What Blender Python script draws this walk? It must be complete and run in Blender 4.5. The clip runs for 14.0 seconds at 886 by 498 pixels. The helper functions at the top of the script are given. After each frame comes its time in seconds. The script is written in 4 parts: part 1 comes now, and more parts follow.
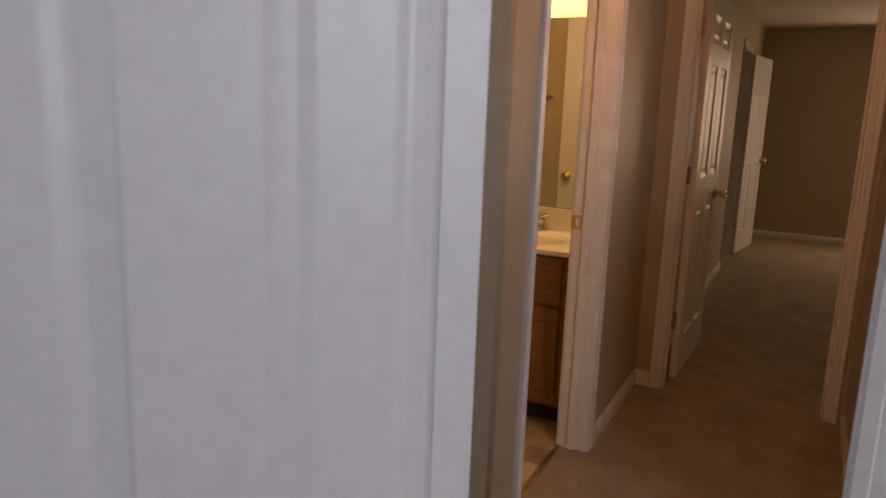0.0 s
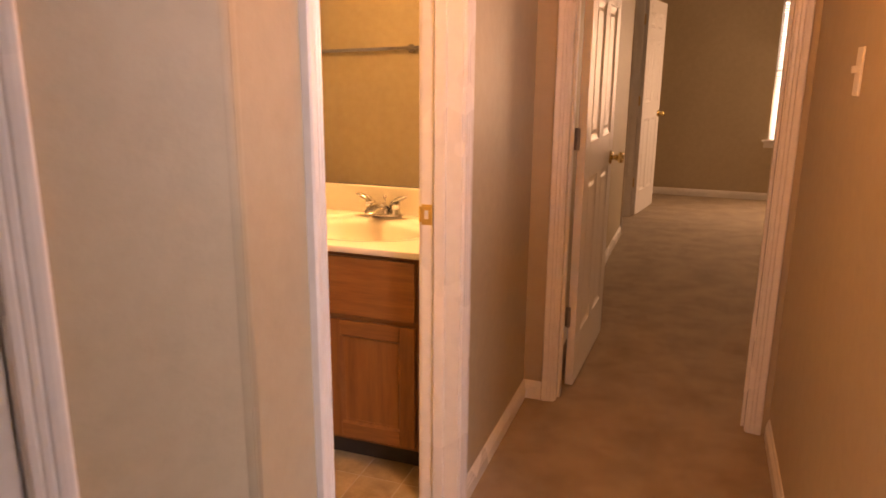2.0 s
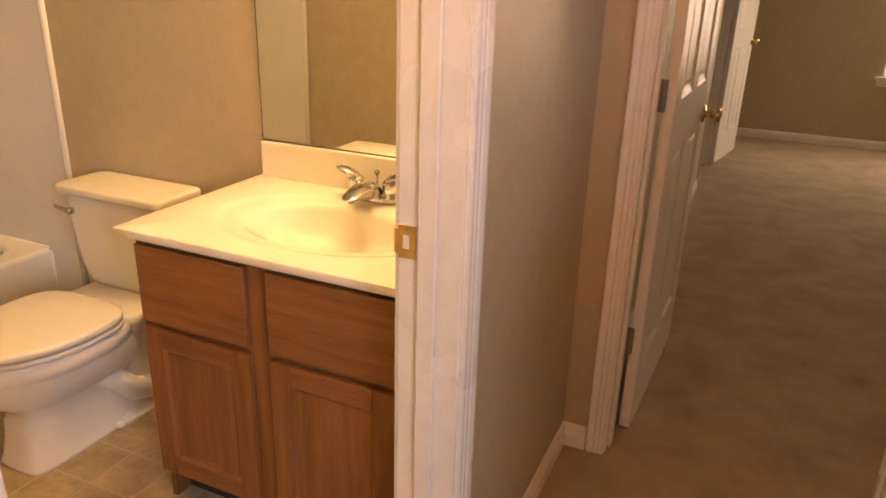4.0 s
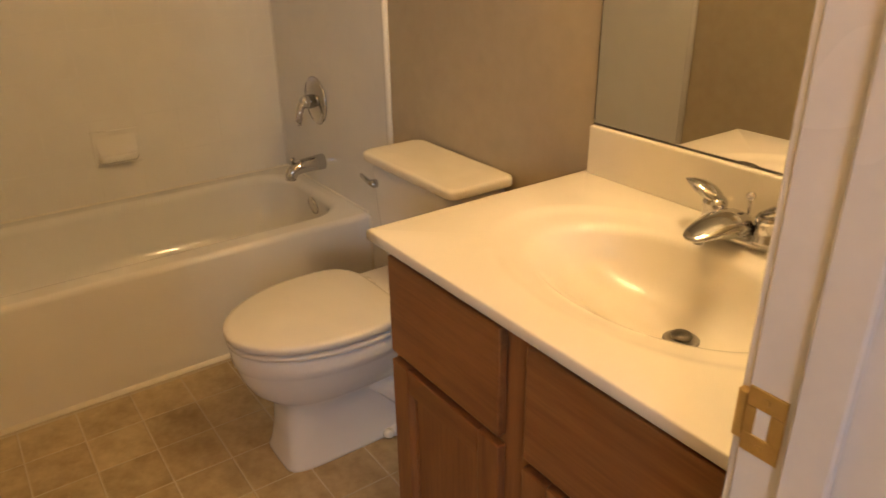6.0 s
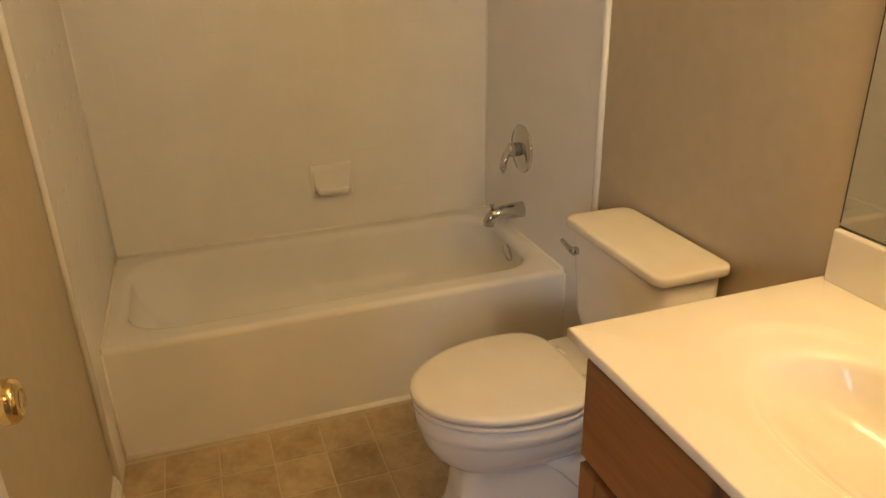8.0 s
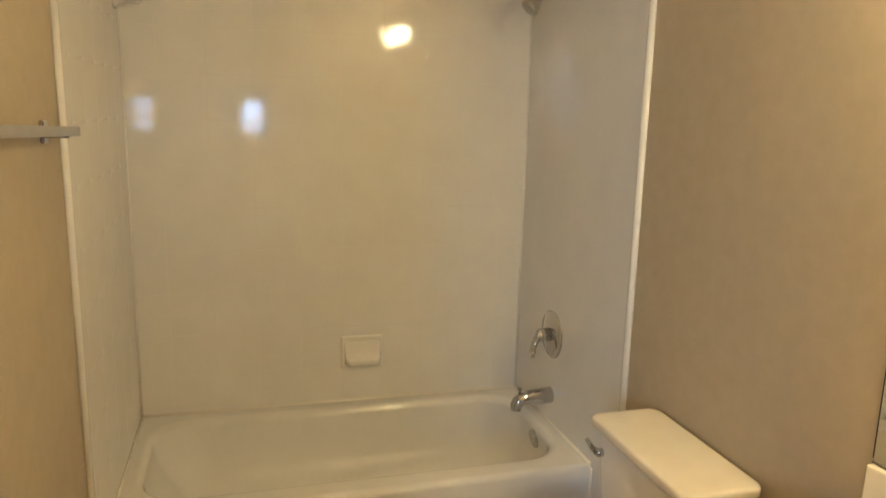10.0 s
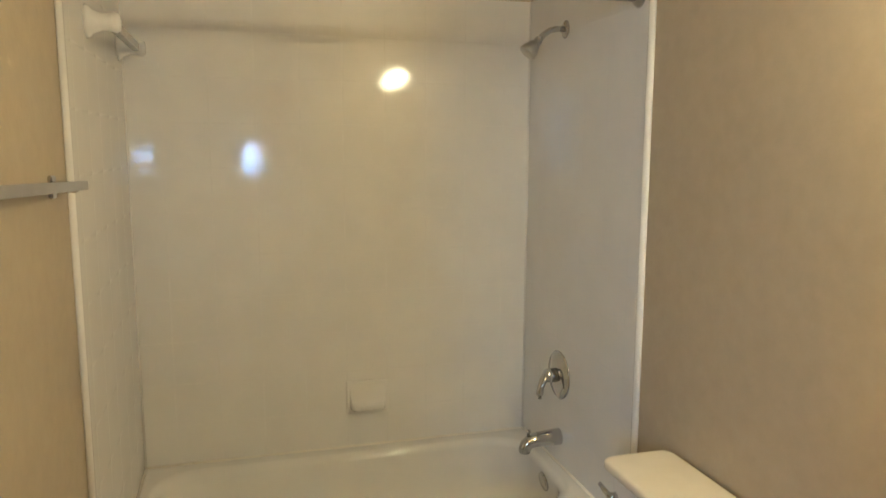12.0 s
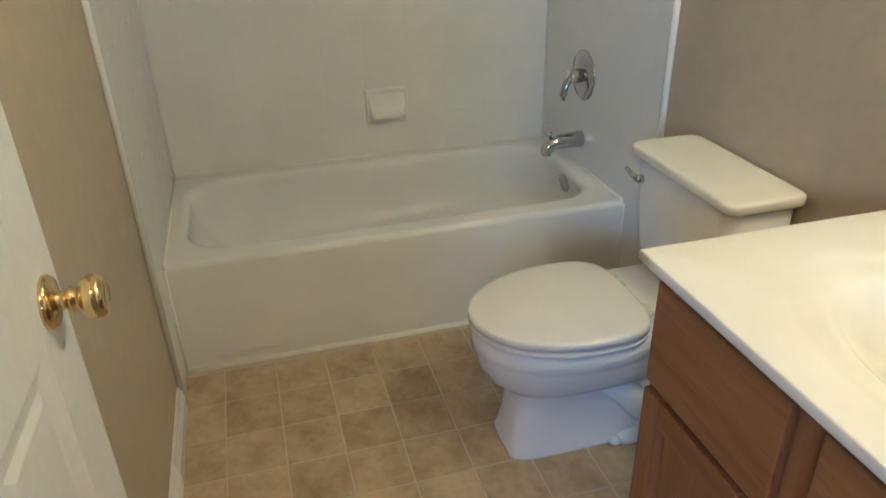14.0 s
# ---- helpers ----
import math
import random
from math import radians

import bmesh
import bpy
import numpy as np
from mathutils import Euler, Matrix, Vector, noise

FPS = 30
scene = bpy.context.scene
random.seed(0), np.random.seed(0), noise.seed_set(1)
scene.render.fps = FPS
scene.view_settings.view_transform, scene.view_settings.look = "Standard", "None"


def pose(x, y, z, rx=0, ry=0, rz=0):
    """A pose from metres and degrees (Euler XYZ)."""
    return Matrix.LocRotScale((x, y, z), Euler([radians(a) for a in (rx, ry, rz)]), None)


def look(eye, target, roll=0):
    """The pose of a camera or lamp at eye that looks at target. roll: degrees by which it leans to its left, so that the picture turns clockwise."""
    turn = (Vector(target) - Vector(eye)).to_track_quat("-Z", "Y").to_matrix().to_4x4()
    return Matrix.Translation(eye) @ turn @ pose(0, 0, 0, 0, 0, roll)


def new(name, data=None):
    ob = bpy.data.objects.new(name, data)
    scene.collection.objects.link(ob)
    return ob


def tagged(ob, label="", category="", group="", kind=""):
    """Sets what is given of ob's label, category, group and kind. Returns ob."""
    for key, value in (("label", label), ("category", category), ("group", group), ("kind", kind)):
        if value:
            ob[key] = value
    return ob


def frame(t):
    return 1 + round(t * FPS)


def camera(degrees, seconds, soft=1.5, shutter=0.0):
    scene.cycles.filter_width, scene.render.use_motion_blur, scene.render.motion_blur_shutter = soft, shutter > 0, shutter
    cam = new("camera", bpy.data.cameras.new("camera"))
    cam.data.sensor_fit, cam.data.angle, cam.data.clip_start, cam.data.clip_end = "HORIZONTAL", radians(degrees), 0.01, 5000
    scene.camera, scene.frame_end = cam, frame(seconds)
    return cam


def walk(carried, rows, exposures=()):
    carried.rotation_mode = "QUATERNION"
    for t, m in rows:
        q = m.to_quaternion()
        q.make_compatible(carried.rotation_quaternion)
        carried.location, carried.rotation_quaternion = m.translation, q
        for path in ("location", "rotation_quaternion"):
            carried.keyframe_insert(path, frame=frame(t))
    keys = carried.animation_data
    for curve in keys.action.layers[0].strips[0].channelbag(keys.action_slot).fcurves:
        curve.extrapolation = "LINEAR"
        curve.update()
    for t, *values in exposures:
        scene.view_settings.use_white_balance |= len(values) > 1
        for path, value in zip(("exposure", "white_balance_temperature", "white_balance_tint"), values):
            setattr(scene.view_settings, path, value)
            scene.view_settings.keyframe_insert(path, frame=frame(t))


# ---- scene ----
cam = camera(63.5, 14.0, shutter=0.25)

PATH = [
    (0, (0.700, -2.700, 1.394), (-0.184, -0.947, 1.007), 2.1),
    (0.3, (0.716, -2.540, 1.396), (-0.118, -0.772, 0.986), 1.5),
    (0.6, (0.741, -2.427, 1.417), (-0.068, -0.649, 0.988), 0.9),
    (1, (0.752, -2.311, 1.395), (-0.038, -0.524, 0.964), -0.5),
    (1.5, (0.690, -2.081, 1.392), (-0.044, -0.278, 0.932), -0.8),
    (2, (0.626, -1.840, 1.376), (-0.020, -0.011, 0.888), 0.5),
    (2.2, (0.605, -1.727, 1.370), (0.005, 0.113, 0.867), 1.1),
    (4.3, (0.370, -0.848, 1.398), (-0.468, 0.799, 0.633), 2.0),
    (4.5, (0.325, -0.770, 1.399), (-0.594, 0.816, 0.603), 1.5),
    (5, (0.226, -0.648, 1.390), (-0.871, 0.802, 0.560), 0.8),
    (5.5, (0.163, -0.520, 1.363), (-1.131, 0.754, 0.524), 0.2),
    (6, (0.129, -0.392, 1.327), (-1.365, 0.646, 0.494), -1.0),
    (6.5, (0.073, -0.386, 1.391), (-1.503, 0.474, 0.509), -2.7),
    (7, (0.038, -0.380, 1.419), (-1.611, 0.347, 0.552), -2.8),
    (7.2, (0.021, -0.383, 1.425), (-1.650, 0.309, 0.571), -2.5),
    (9.5, (0.013, -0.339, 1.477), (-1.842, 0.183, 0.940), 1.2),
    (10, (0.019, -0.340, 1.535), (-1.871, 0.191, 1.153), 1.4),
    (10.5, (0.018, -0.339, 1.580), (-1.894, 0.197, 1.341), 1.2),
    (11, (0.014, -0.340, 1.615), (-1.904, 0.194, 1.431), 0.9),
    (11.5, (0.013, -0.341, 1.606), (-1.905, 0.191, 1.410), 0.7),
    (12, (0.009, -0.360, 1.555), (-1.885, 0.176, 1.275), 0.2),
    (12.5, (0.012, -0.374, 1.502), (-1.853, 0.154, 1.059), 0.3),
    (13, (-0.011, -0.381, 1.459), (-1.833, 0.134, 0.836), -0.2),
    (13.5, (-0.014, -0.407, 1.421), (-1.773, 0.106, 0.628), -0.4),
    (14, (-0.003, -0.416, 1.394), (-1.705, 0.043, 0.453), -1.4),
]
EXPO = [(0.0, -1.15, 9200, 27), (0.6, -0.8, 10300, 33), (1.0, -0.46, 12900, 43), (1.5, 0.15, 12600, 44), (2.2, 0.32, 12400, 43), (4.3, 0.28, 8200, 18), (5.5, -0.22, 7400, 14), (6.5, -0.42, 7800, 13), (9.5, -0.07, 6150, 1), (11.0, -0.04, 5600, -2), (12.5, -0.06, 5000, -3), (14.0, -0.09, 4350, -4)]
walk(cam, [(t, look(eye, target, roll)) for t, eye, target, roll in PATH], EXPO)

# ---- world and light ----
world = bpy.data.worlds.new("world")
scene.world = world
world.use_nodes = True
wn = world.node_tree
sky = wn.nodes.new("ShaderNodeTexSky")
sky.sky_type, sky.sun_disc = "NISHITA", False
sky.sun_elevation, sky.sun_rotation = radians(38), radians(200)
wn.links.new(sky.outputs[0], wn.nodes["Background"].inputs[0])
wn.nodes["Background"].inputs[1].default_value = 0.12


def area_lamp(name, place, aim, sx, sy, watts, colour):
    lamp = bpy.data.lights.new(name, "AREA")
    lamp.shape, lamp.size, lamp.size_y, lamp.energy, lamp.color = "RECTANGLE", sx, sy, watts, colour
    ob = new(name, lamp)
    ob.matrix_world = look(place, aim)
    return ob


# bluish light of a torch at the camera, given to the three added lamps
TORCH_TINT = (0.44, 0.64, 1.0)
# added behind the start, unseen: stands in for torch light on the first door
area_lamp("fill_panel", (0.15, -4.18, 1.85), (0.40, -2.2, 1.6), 1.4, 0.75, 27, TORCH_TINT)
# added in the side room, unseen: cool torch light on closet wall and jambs
area_lamp("fill_panel", (2.575, -2.15, 1.75), (0.1, -1.0, 1.3), 0.9, 0.9, 45, TORCH_TINT)
# small added lamp, unseen: makes the white spot reflected in the tub tiles
area_lamp("fill_panel", (2.585, -0.19, 1.42), (0.0, -0.4, 1.3), 0.22, 0.28, 7, TORCH_TINT)
# before the bedroom blinds; its warm colour stands in for light from the hall
area_lamp("fill_panel", (1.95, 6.62, 1.4), (1.2, 3.0, 0.6), 1.1, 1.3, 34, (1.0, 0.80, 0.60))

# ---- plan, in metres ----
YB, YL, XF = 0.760, -0.740, -2.686      # bathroom walls
TB, TL, TF = 0.752, -0.730, -2.676      # faces of the wall tiles
XA, ZR = -1.966, 0.385                  # tub apron and rim
XE = -1.81                              # front edge of the tiled surround
J0, J1 = -0.726, 0.068                  # bathroom door opening along y
YH, XH = 0.978, 0.98                    # end wall and long wall of the hall
CEIL, DOOR = 2.44, 2.035
HX = 0.005                              # hall face of the bathroom wall
CX, CY = -0.538, -1.762                  # far end of the slanted closet wall


# ---- materials ----
def mat(name):
    m = bpy.data.materials.new(name)
    m.use_nodes = True
    return m, m.node_tree.nodes, m.node_tree.links, m.node_tree.nodes["Principled BSDF"]


def noise_node(n, l, scale, detail=4.0, rough=0.55, stretch=None):
    tc = n.new("ShaderNodeNewGeometry")
    t = n.new("ShaderNodeTexNoise")
    t.inputs["Scale"].default_value, t.inputs["Detail"].default_value, t.inputs["Roughness"].default_value = scale, detail, rough
    if stretch:
        mp = n.new("ShaderNodeMapping")
        mp.inputs["Scale"].default_value = stretch
        l.new(tc.outputs["Position"], mp.inputs[0])
        l.new(mp.outputs[0], t.inputs[0])
    else:
        l.new(tc.outputs["Position"], t.inputs[0])
    return t


def ramp(n, l, src, c0, c1, p0=0.3, p1=0.7):
    r = n.new("ShaderNodeValToRGB")
    r.color_ramp.elements[0].color, r.color_ramp.elements[1].color = (*c0, 1), (*c1, 1)
    r.color_ramp.elements[0].position, r.color_ramp.elements[1].position = p0, p1
    l.new(src, r.inputs[0])
    return r


def bump(n, l, bsdf, src, strength, dist=0.002):
    b = n.new("ShaderNodeBump")
    b.inputs["Strength"].default_value, b.inputs["Distance"].default_value = strength, dist
    l.new(src, b.inputs["Height"])
    l.new(b.outputs[0], bsdf.inputs["Normal"])


def surface(name, c0, c1, rough=0.5, metal=0.0, grain=30.0, patch=2.5, relief=0.0, relief_scale=None, rough_var=0.08, coat=0.0, relief_dist=0.002, stretch=None):
    """Two scales of colour variation, fine relief and uneven gloss."""
    m, n, l, b = mat(name)
    big, fine = noise_node(n, l, patch, 3, stretch=stretch), noise_node(n, l, grain, 5, stretch=stretch)
    mix = n.new("ShaderNodeMath")
    mix.operation = "ADD"
    half = n.new("ShaderNodeMath")
    half.operation, half.inputs[1].default_value = "MULTIPLY", 0.5
    l.new(big.outputs[0], mix.inputs[0])
    l.new(fine.outputs[0], mix.inputs[1])
    l.new(mix.outputs[0], half.inputs[0])
    r = ramp(n, l, half.outputs[0], c0, c1, 0.36, 0.64)
    l.new(r.outputs[0], b.inputs["Base Color"])
    mr = n.new("ShaderNodeMapRange")
    mr.inputs["To Min"].default_value, mr.inputs["To Max"].default_value = max(0.02, rough - rough_var), min(1, rough + rough_var)
    l.new(big.outputs[0], mr.inputs[0])
    l.new(mr.outputs[0], b.inputs["Roughness"])
    b.inputs["Metallic"].default_value = metal
    b.inputs["Coat Weight"].default_value = coat
    if relief:
        rel = noise_node(n, l, relief_scale or grain, 3, 0.5)
        bump(n, l, b, rel.outputs[0], relief, relief_dist)
    return m


M = {}
M["wall"] = surface("tan_wall_paint", (0.44, 0.372, 0.262), (0.495, 0.424, 0.305), 0.5, grain=22, patch=1.2, relief=0.20, relief_scale=62, relief_dist=0.003)
M["ceiling"] = surface("ceiling_paint", (0.72, 0.70, 0.66), (0.80, 0.78, 0.74), 0.8, grain=80, relief=0.5, relief_scale=70)
M["trim"] = surface("white_trim_paint", (0.74, 0.73, 0.71), (0.82, 0.81, 0.79), 0.28, grain=25, patch=1.5, relief=0.06, relief_scale=120)
M["door"] = surface("white_door_paint", (0.74, 0.735, 0.72), (0.81, 0.805, 0.79), 0.38, grain=40, patch=1.2, relief=0.08, relief_scale=90)
M["tile"] = surface("glazed_wall_tile", (0.75, 0.74, 0.715), (0.80, 0.79, 0.765), 0.065, grain=6, patch=1.5, relief=0.015, relief_scale=9, rough_var=0.02)
M["grout"] = surface("tile_grout", (0.75, 0.74, 0.715), (0.80, 0.79, 0.765), 0.10, grain=40, relief=0.03)
M["tub"] = surface("tub_enamel", (0.73, 0.725, 0.705), (0.79, 0.785, 0.765), 0.042, grain=5, patch=1.2, rough_var=0.018, relief=0.02, relief_scale=7)
M["china"] = surface("toilet_china", (0.76, 0.75, 0.72), (0.81, 0.80, 0.77), 0.09, grain=6, patch=2, rough_var=0.03)
M["seat"] = surface("seat_plastic", (0.74, 0.71, 0.64), (0.79, 0.76, 0.69), 0.22, grain=8, patch=3)
M["lid"] = surface("aged_china_lid", (0.77, 0.72, 0.60), (0.82, 0.78, 0.67), 0.2, grain=9, patch=6)
M["marble"] = surface("cultured_marble", (0.79, 0.75, 0.65), (0.84, 0.80, 0.71), 0.14, grain=7, patch=3, rough_var=0.05)
M["chrome"] = surface("chrome", (0.50, 0.50, 0.51), (0.58, 0.58, 0.59), 0.07, metal=1, grain=20, rough_var=0.04)
M["steel"] = surface("brushed_steel", (0.46, 0.45, 0.43), (0.56, 0.55, 0.53), 0.3, metal=1, grain=60)
M["brass"] = surface("polished_brass", (0.76, 0.58, 0.26), (0.84, 0.66, 0.34), 0.14, metal=1, grain=30)
M["dull_brass"] = surface("dull_brass", (0.62, 0.45, 0.20), (0.72, 0.54, 0.27), 0.32, metal=1, grain=60)
M["nickel"] = surface("aged_nickel", (0.36, 0.34, 0.31), (0.46, 0.43, 0.39), 0.38, metal=1, grain=60)
M["dark_metal"] = surface("tarnished_metal", (0.10, 0.095, 0.085), (0.19, 0.18, 0.16), 0.34, metal=1, grain=60)
M["dark"] = surface("dark_gap", (0.02, 0.018, 0.015), (0.04, 0.035, 0.03), 0.7)
M["caulk"] = surface("white_caulk", (0.74, 0.71, 0.64), (0.82, 0.79, 0.72), 0.4, grain=40, relief=0.2)
M["acrylic"] = surface("grey_acrylic", (0.36, 0.34, 0.31), (0.46, 0.44, 0.40), 0.2, grain=20)
M["blind"] = surface("blind_vinyl", (0.78, 0.79, 0.80), (0.85, 0.86, 0.87), 0.5)
M["plastic"] = surface("switch_plastic", (0.76, 0.73, 0.66), (0.82, 0.79, 0.72), 0.35)


def wood_material(name, c0, c1, along):
    m, n, l, b = mat(name)
    st = tuple(1.2 if i == along else 16 for i in range(3))
    grain, fine = noise_node(n, l, 2.2, 5, 0.6, st), noise_node(n, l, 9, 6, 0.65, st)
    info = n.new("ShaderNodeObjectInfo")
    add = n.new("ShaderNodeMath")
    add.operation = "MULTIPLY_ADD"
    add.inputs[1].default_value = 0.45
    l.new(fine.outputs[0], add.inputs[0])
    l.new(grain.outputs[0], add.inputs[2])
    sh = n.new("ShaderNodeMath")
    sh.operation = "MULTIPLY_ADD"
    sh.inputs[1].default_value = 0.10
    l.new(info.outputs["Random"], sh.inputs[0])
    l.new(add.outputs[0], sh.inputs[2])
    r = ramp(n, l, sh.outputs[0], c0, c1, 0.52, 1.0)
    l.new(r.outputs[0], b.inputs["Base Color"])
    b.inputs["Roughness"].default_value = 0.36
    bump(n, l, b, fine.outputs[0], 0.12, 0.001)
    return m


OAK0, OAK1 = (0.150, 0.055, 0.020), (0.288, 0.126, 0.047)
M["oak_v"] = wood_material("stained_oak_upright", OAK0, OAK1, 2)
M["oak_h"] = wood_material("stained_oak_level", OAK0, OAK1, 0)


def carpet_material():
    m, n, l, b = mat("tan_carpet")
    tuft, trod = noise_node(n, l, 300, 2, 0.6), noise_node(n, l, 4.5, 5, 0.65)
    add = n.new("ShaderNodeMath")
    add.operation = "MULTIPLY_ADD"
    add.inputs[1].default_value = 0.75
    l.new(tuft.outputs[0], add.inputs[0])
    l.new(trod.outputs[0], add.inputs[2])
    r = ramp(n, l, add.outputs[0], (0.16, 0.114, 0.068), (0.38, 0.295, 0.20), 0.52, 1.22)
    l.new(r.outputs[0], b.inputs["Base Color"])
    b.inputs["Roughness"].default_value = 0.95
    b.inputs["Sheen Weight"].default_value = 0.25
    bump(n, l, b, tuft.outputs[0], 0.9, 0.006)
    return m


M["carpet"] = carpet_material()


def vinyl_material():
    m, n, l, b = mat("stone_look_vinyl")
    info = n.new("ShaderNodeObjectInfo")
    cloud, vein = noise_node(n, l, 9, 6, 0.65), noise_node(n, l, 38, 4, 0.6)
    add = n.new("ShaderNodeMath")
    add.operation = "MULTIPLY_ADD"
    add.inputs[1].default_value = 0.35
    l.new(vein.outputs[0], add.inputs[0])
    l.new(cloud.outputs[0], add.inputs[2])
    sh = n.new("ShaderNodeMath")
    sh.operation = "MULTIPLY_ADD"
    sh.inputs[1].default_value = 0.24
    l.new(info.outputs["Random"], sh.inputs[0])
    l.new(add.outputs[0], sh.inputs[2])
    r = ramp(n, l, sh.outputs[0], (0.285, 0.212, 0.118), (0.55, 0.44, 0.275), 0.5, 1.15)
    l.new(r.outputs[0], b.inputs["Base Color"])
    b.inputs["Roughness"].default_value = 0.42
    bump(n, l, b, add.outputs[0], 0.15, 0.001)
    return m


M["vinyl"] = vinyl_material()
M["vinyl_joint"] = surface("vinyl_joint", (0.47, 0.41, 0.30), (0.55, 0.48, 0.37), 0.55, grain=50)


def mirror_material():
    m, n, l, b = mat("mirror_silver")
    b.inputs["Base Color"].default_value = (0.86, 0.87, 0.85, 1)
    b.inputs["Metallic"].default_value, b.inputs["Roughness"].default_value = 1.0, 0.015
    return m


def glow_material(name, colour, strength):
    m, n, l, b = mat(name)
    b.inputs["Base Color"].default_value = (*colour, 1)
    b.inputs["Emission Color"].default_value = (*colour, 1)
    b.inputs["Emission Strength"].default_value = strength
    return m


M["mirror"] = mirror_material()
M["bulb"] = glow_material("warm_bulb_glass", (1.0, 0.70, 0.36), 220)
M["hall_glass"] = glow_material("frosted_lamp_glass", (1.0, 0.45, 0.13), 78)
M["daysky"] = glow_material("bright_sky_backdrop", (0.86, 0.93, 1.0), 2.2)


# ---- mesh helpers ----
def finish(name, bm, material, parent=None, label="", smooth=False, m=None):
    me = bpy.data.meshes.new(name)
    bmesh.ops.recalc_face_normals(bm, faces=bm.faces)
    bm.to_mesh(me)
    bm.free()
    for p in me.polygons:
        p.use_smooth = smooth
    me.materials.append(M[material])
    ob = new(name, me)
    if parent:
        ob.parent = parent
    if m is not None:
        ob.matrix_local = m
    if label:
        ob["label"] = label
    return ob


def part(name, bm, material, parent, label="", smooth=False, m=None):
    return finish(name, bm, material, parent, label, smooth, m)


def share(name, src, parent, m):
    ob = new(name, src.data)
    ob.parent = parent
    ob.matrix_local = m
    return ob


def empty(name, m, label, category, kind="", group=""):
    ob = new(name)
    ob.matrix_world = m
    return tagged(ob, label, category, group, kind)


def cuboid(bm, x0, x1, y0, y1, z0, z1, bevel=0.0, seg=1):
    r = bmesh.ops.create_cube(bm, size=1.0)
    vs = r["verts"]
    for v in vs:
        v.co = Vector((x0 + (v.co.x + 0.5) * (x1 - x0), y0 + (v.co.y + 0.5) * (y1 - y0), z0 + (v.co.z + 0.5) * (z1 - z0)))
    if bevel:
        es = list({e for v in vs for e in v.link_edges})
        bmesh.ops.bevel(bm, geom=es, offset=bevel, segments=seg, profile=0.5, affect="EDGES")


def box(x0, x1, y0, y1, z0, z1, bevel=0.0, seg=1):
    bm = bmesh.new()
    cuboid(bm, x0, x1, y0, y1, z0, z1, bevel, seg)
    return bm


def loft(bm, rings, cap0=True, cap1=True, closed=True):
    vr = [[bm.verts.new(p) for p in ring] for ring in rings]
    n = len(vr[0])
    for a, b in zip(vr, vr[1:]):
        for i in range(n if closed else n - 1):
            j = (i + 1) % n
            bm.faces.new((a[i], a[j], b[j], b[i]))
    if cap0:
        bm.faces.new(vr[0][::-1])
    if cap1:
        bm.faces.new(vr[-1])
    return vr


def lathe(profile, n=32, axis="z"):
    """A turned shape from (radius, height) pairs; open ends are capped."""
    bm = bmesh.new()
    rings = []
    for r, h in profile:
        ring = []
        for i in range(n):
            a = 2 * math.pi * i / n
            p = (r * math.cos(a), r * math.sin(a), h)
            ring.append({"z": p, "y": (p[0], p[2], p[1]), "x": (p[2], p[0], p[1])}[axis])
        rings.append(ring)
    loft(bm, rings)
    return bm


def tube(points, radii, n=16, squash=1.0):
    """A pipe through points with a radius at each, round or flattened."""
    bm = bmesh.new()
    pts = [Vector(p) for p in points]
    rings, up = [], None
    for i, p in enumerate(pts):
        d = (pts[min(i + 1, len(pts) - 1)] - pts[max(i - 1, 0)]).normalized()
        up = Vector((0, 0, 1)) if up is None else up
        side = d.cross(up)
        side = side.normalized() if side.length > 1e-4 else d.cross(Vector((1, 0, 0))).normalized()
        top = side.cross(d).normalized()
        r = radii[i] if isinstance(radii, (list, tuple)) else radii
        rings.append([p + side * (r * math.cos(2 * math.pi * k / n)) + top * (r * squash * math.sin(2 * math.pi * k / n)) for k in range(n)])
    loft(bm, rings)
    return bm


def rounded_ring(cx, cy, hx, hy, r, z, n=10):
    pts = []
    r = min(r, hx, hy)
    for qx, qy, a0 in ((1, 1, 0), (-1, 1, 90), (-1, -1, 180), (1, -1, 270)):
        for k in range(n + 1):
            a = radians(a0 + 90 * k / n)
            pts.append(Vector((cx + qx * (hx - r) + r * math.cos(a), cy + qy * (hy - r) + r * math.sin(a), z)))
    return pts


def strip(profile, length):
    """A moulding: a closed (x, y) outline run up along z."""
    bm = bmesh.new()
    loft(bm, [[Vector((x, y, 0)) for x, y in profile], [Vector((x, y, length)) for x, y in profile]])
    return bm


CASING = [(0, 0), (0, 0.008), (0.004, 0.011), (0.012, 0.012), (0.015, 0.009), (0.019, 0.0125), (0.026, 0.0135), (0.029, 0.010), (0.033, 0.0145), (0.042, 0.0165), (0.050, 0.017), (0.054, 0.014), (0.054, 0)]
BASE = [(0, 0), (0.013, 0), (0.013, 0.045), (0.010, 0.052), (0.011, 0.058), (0.007, 0.066), (0.0055, 0.074), (0.002, 0.080), (0, 0.080)]


# ---- large structure ----
def wall(name, boxes, label, material="wall"):
    bm = bmesh.new()
    for b in boxes:
        cuboid(bm, *b)
    ob = finish(name, bm, material)
    return tagged(ob, label, "wall", kind="structure")


T = 0.115
wall("wall_hall_bath", [(-T, HX, -0.97, J0 - 0.018, 0, CEIL), (-T, HX, J1 + 0.018, YH, 0, CEIL), (-T, HX, J0 - 0.018, J1 + 0.018, DOOR + 0.018, CEIL)], "tan painted wall between hall and bathroom")
wall("wall_bath_plumbing", [(-2.80, -T - 0.001, YB, YB + T, 0, CEIL)], "tan textured bathroom wall behind vanity and toilet")
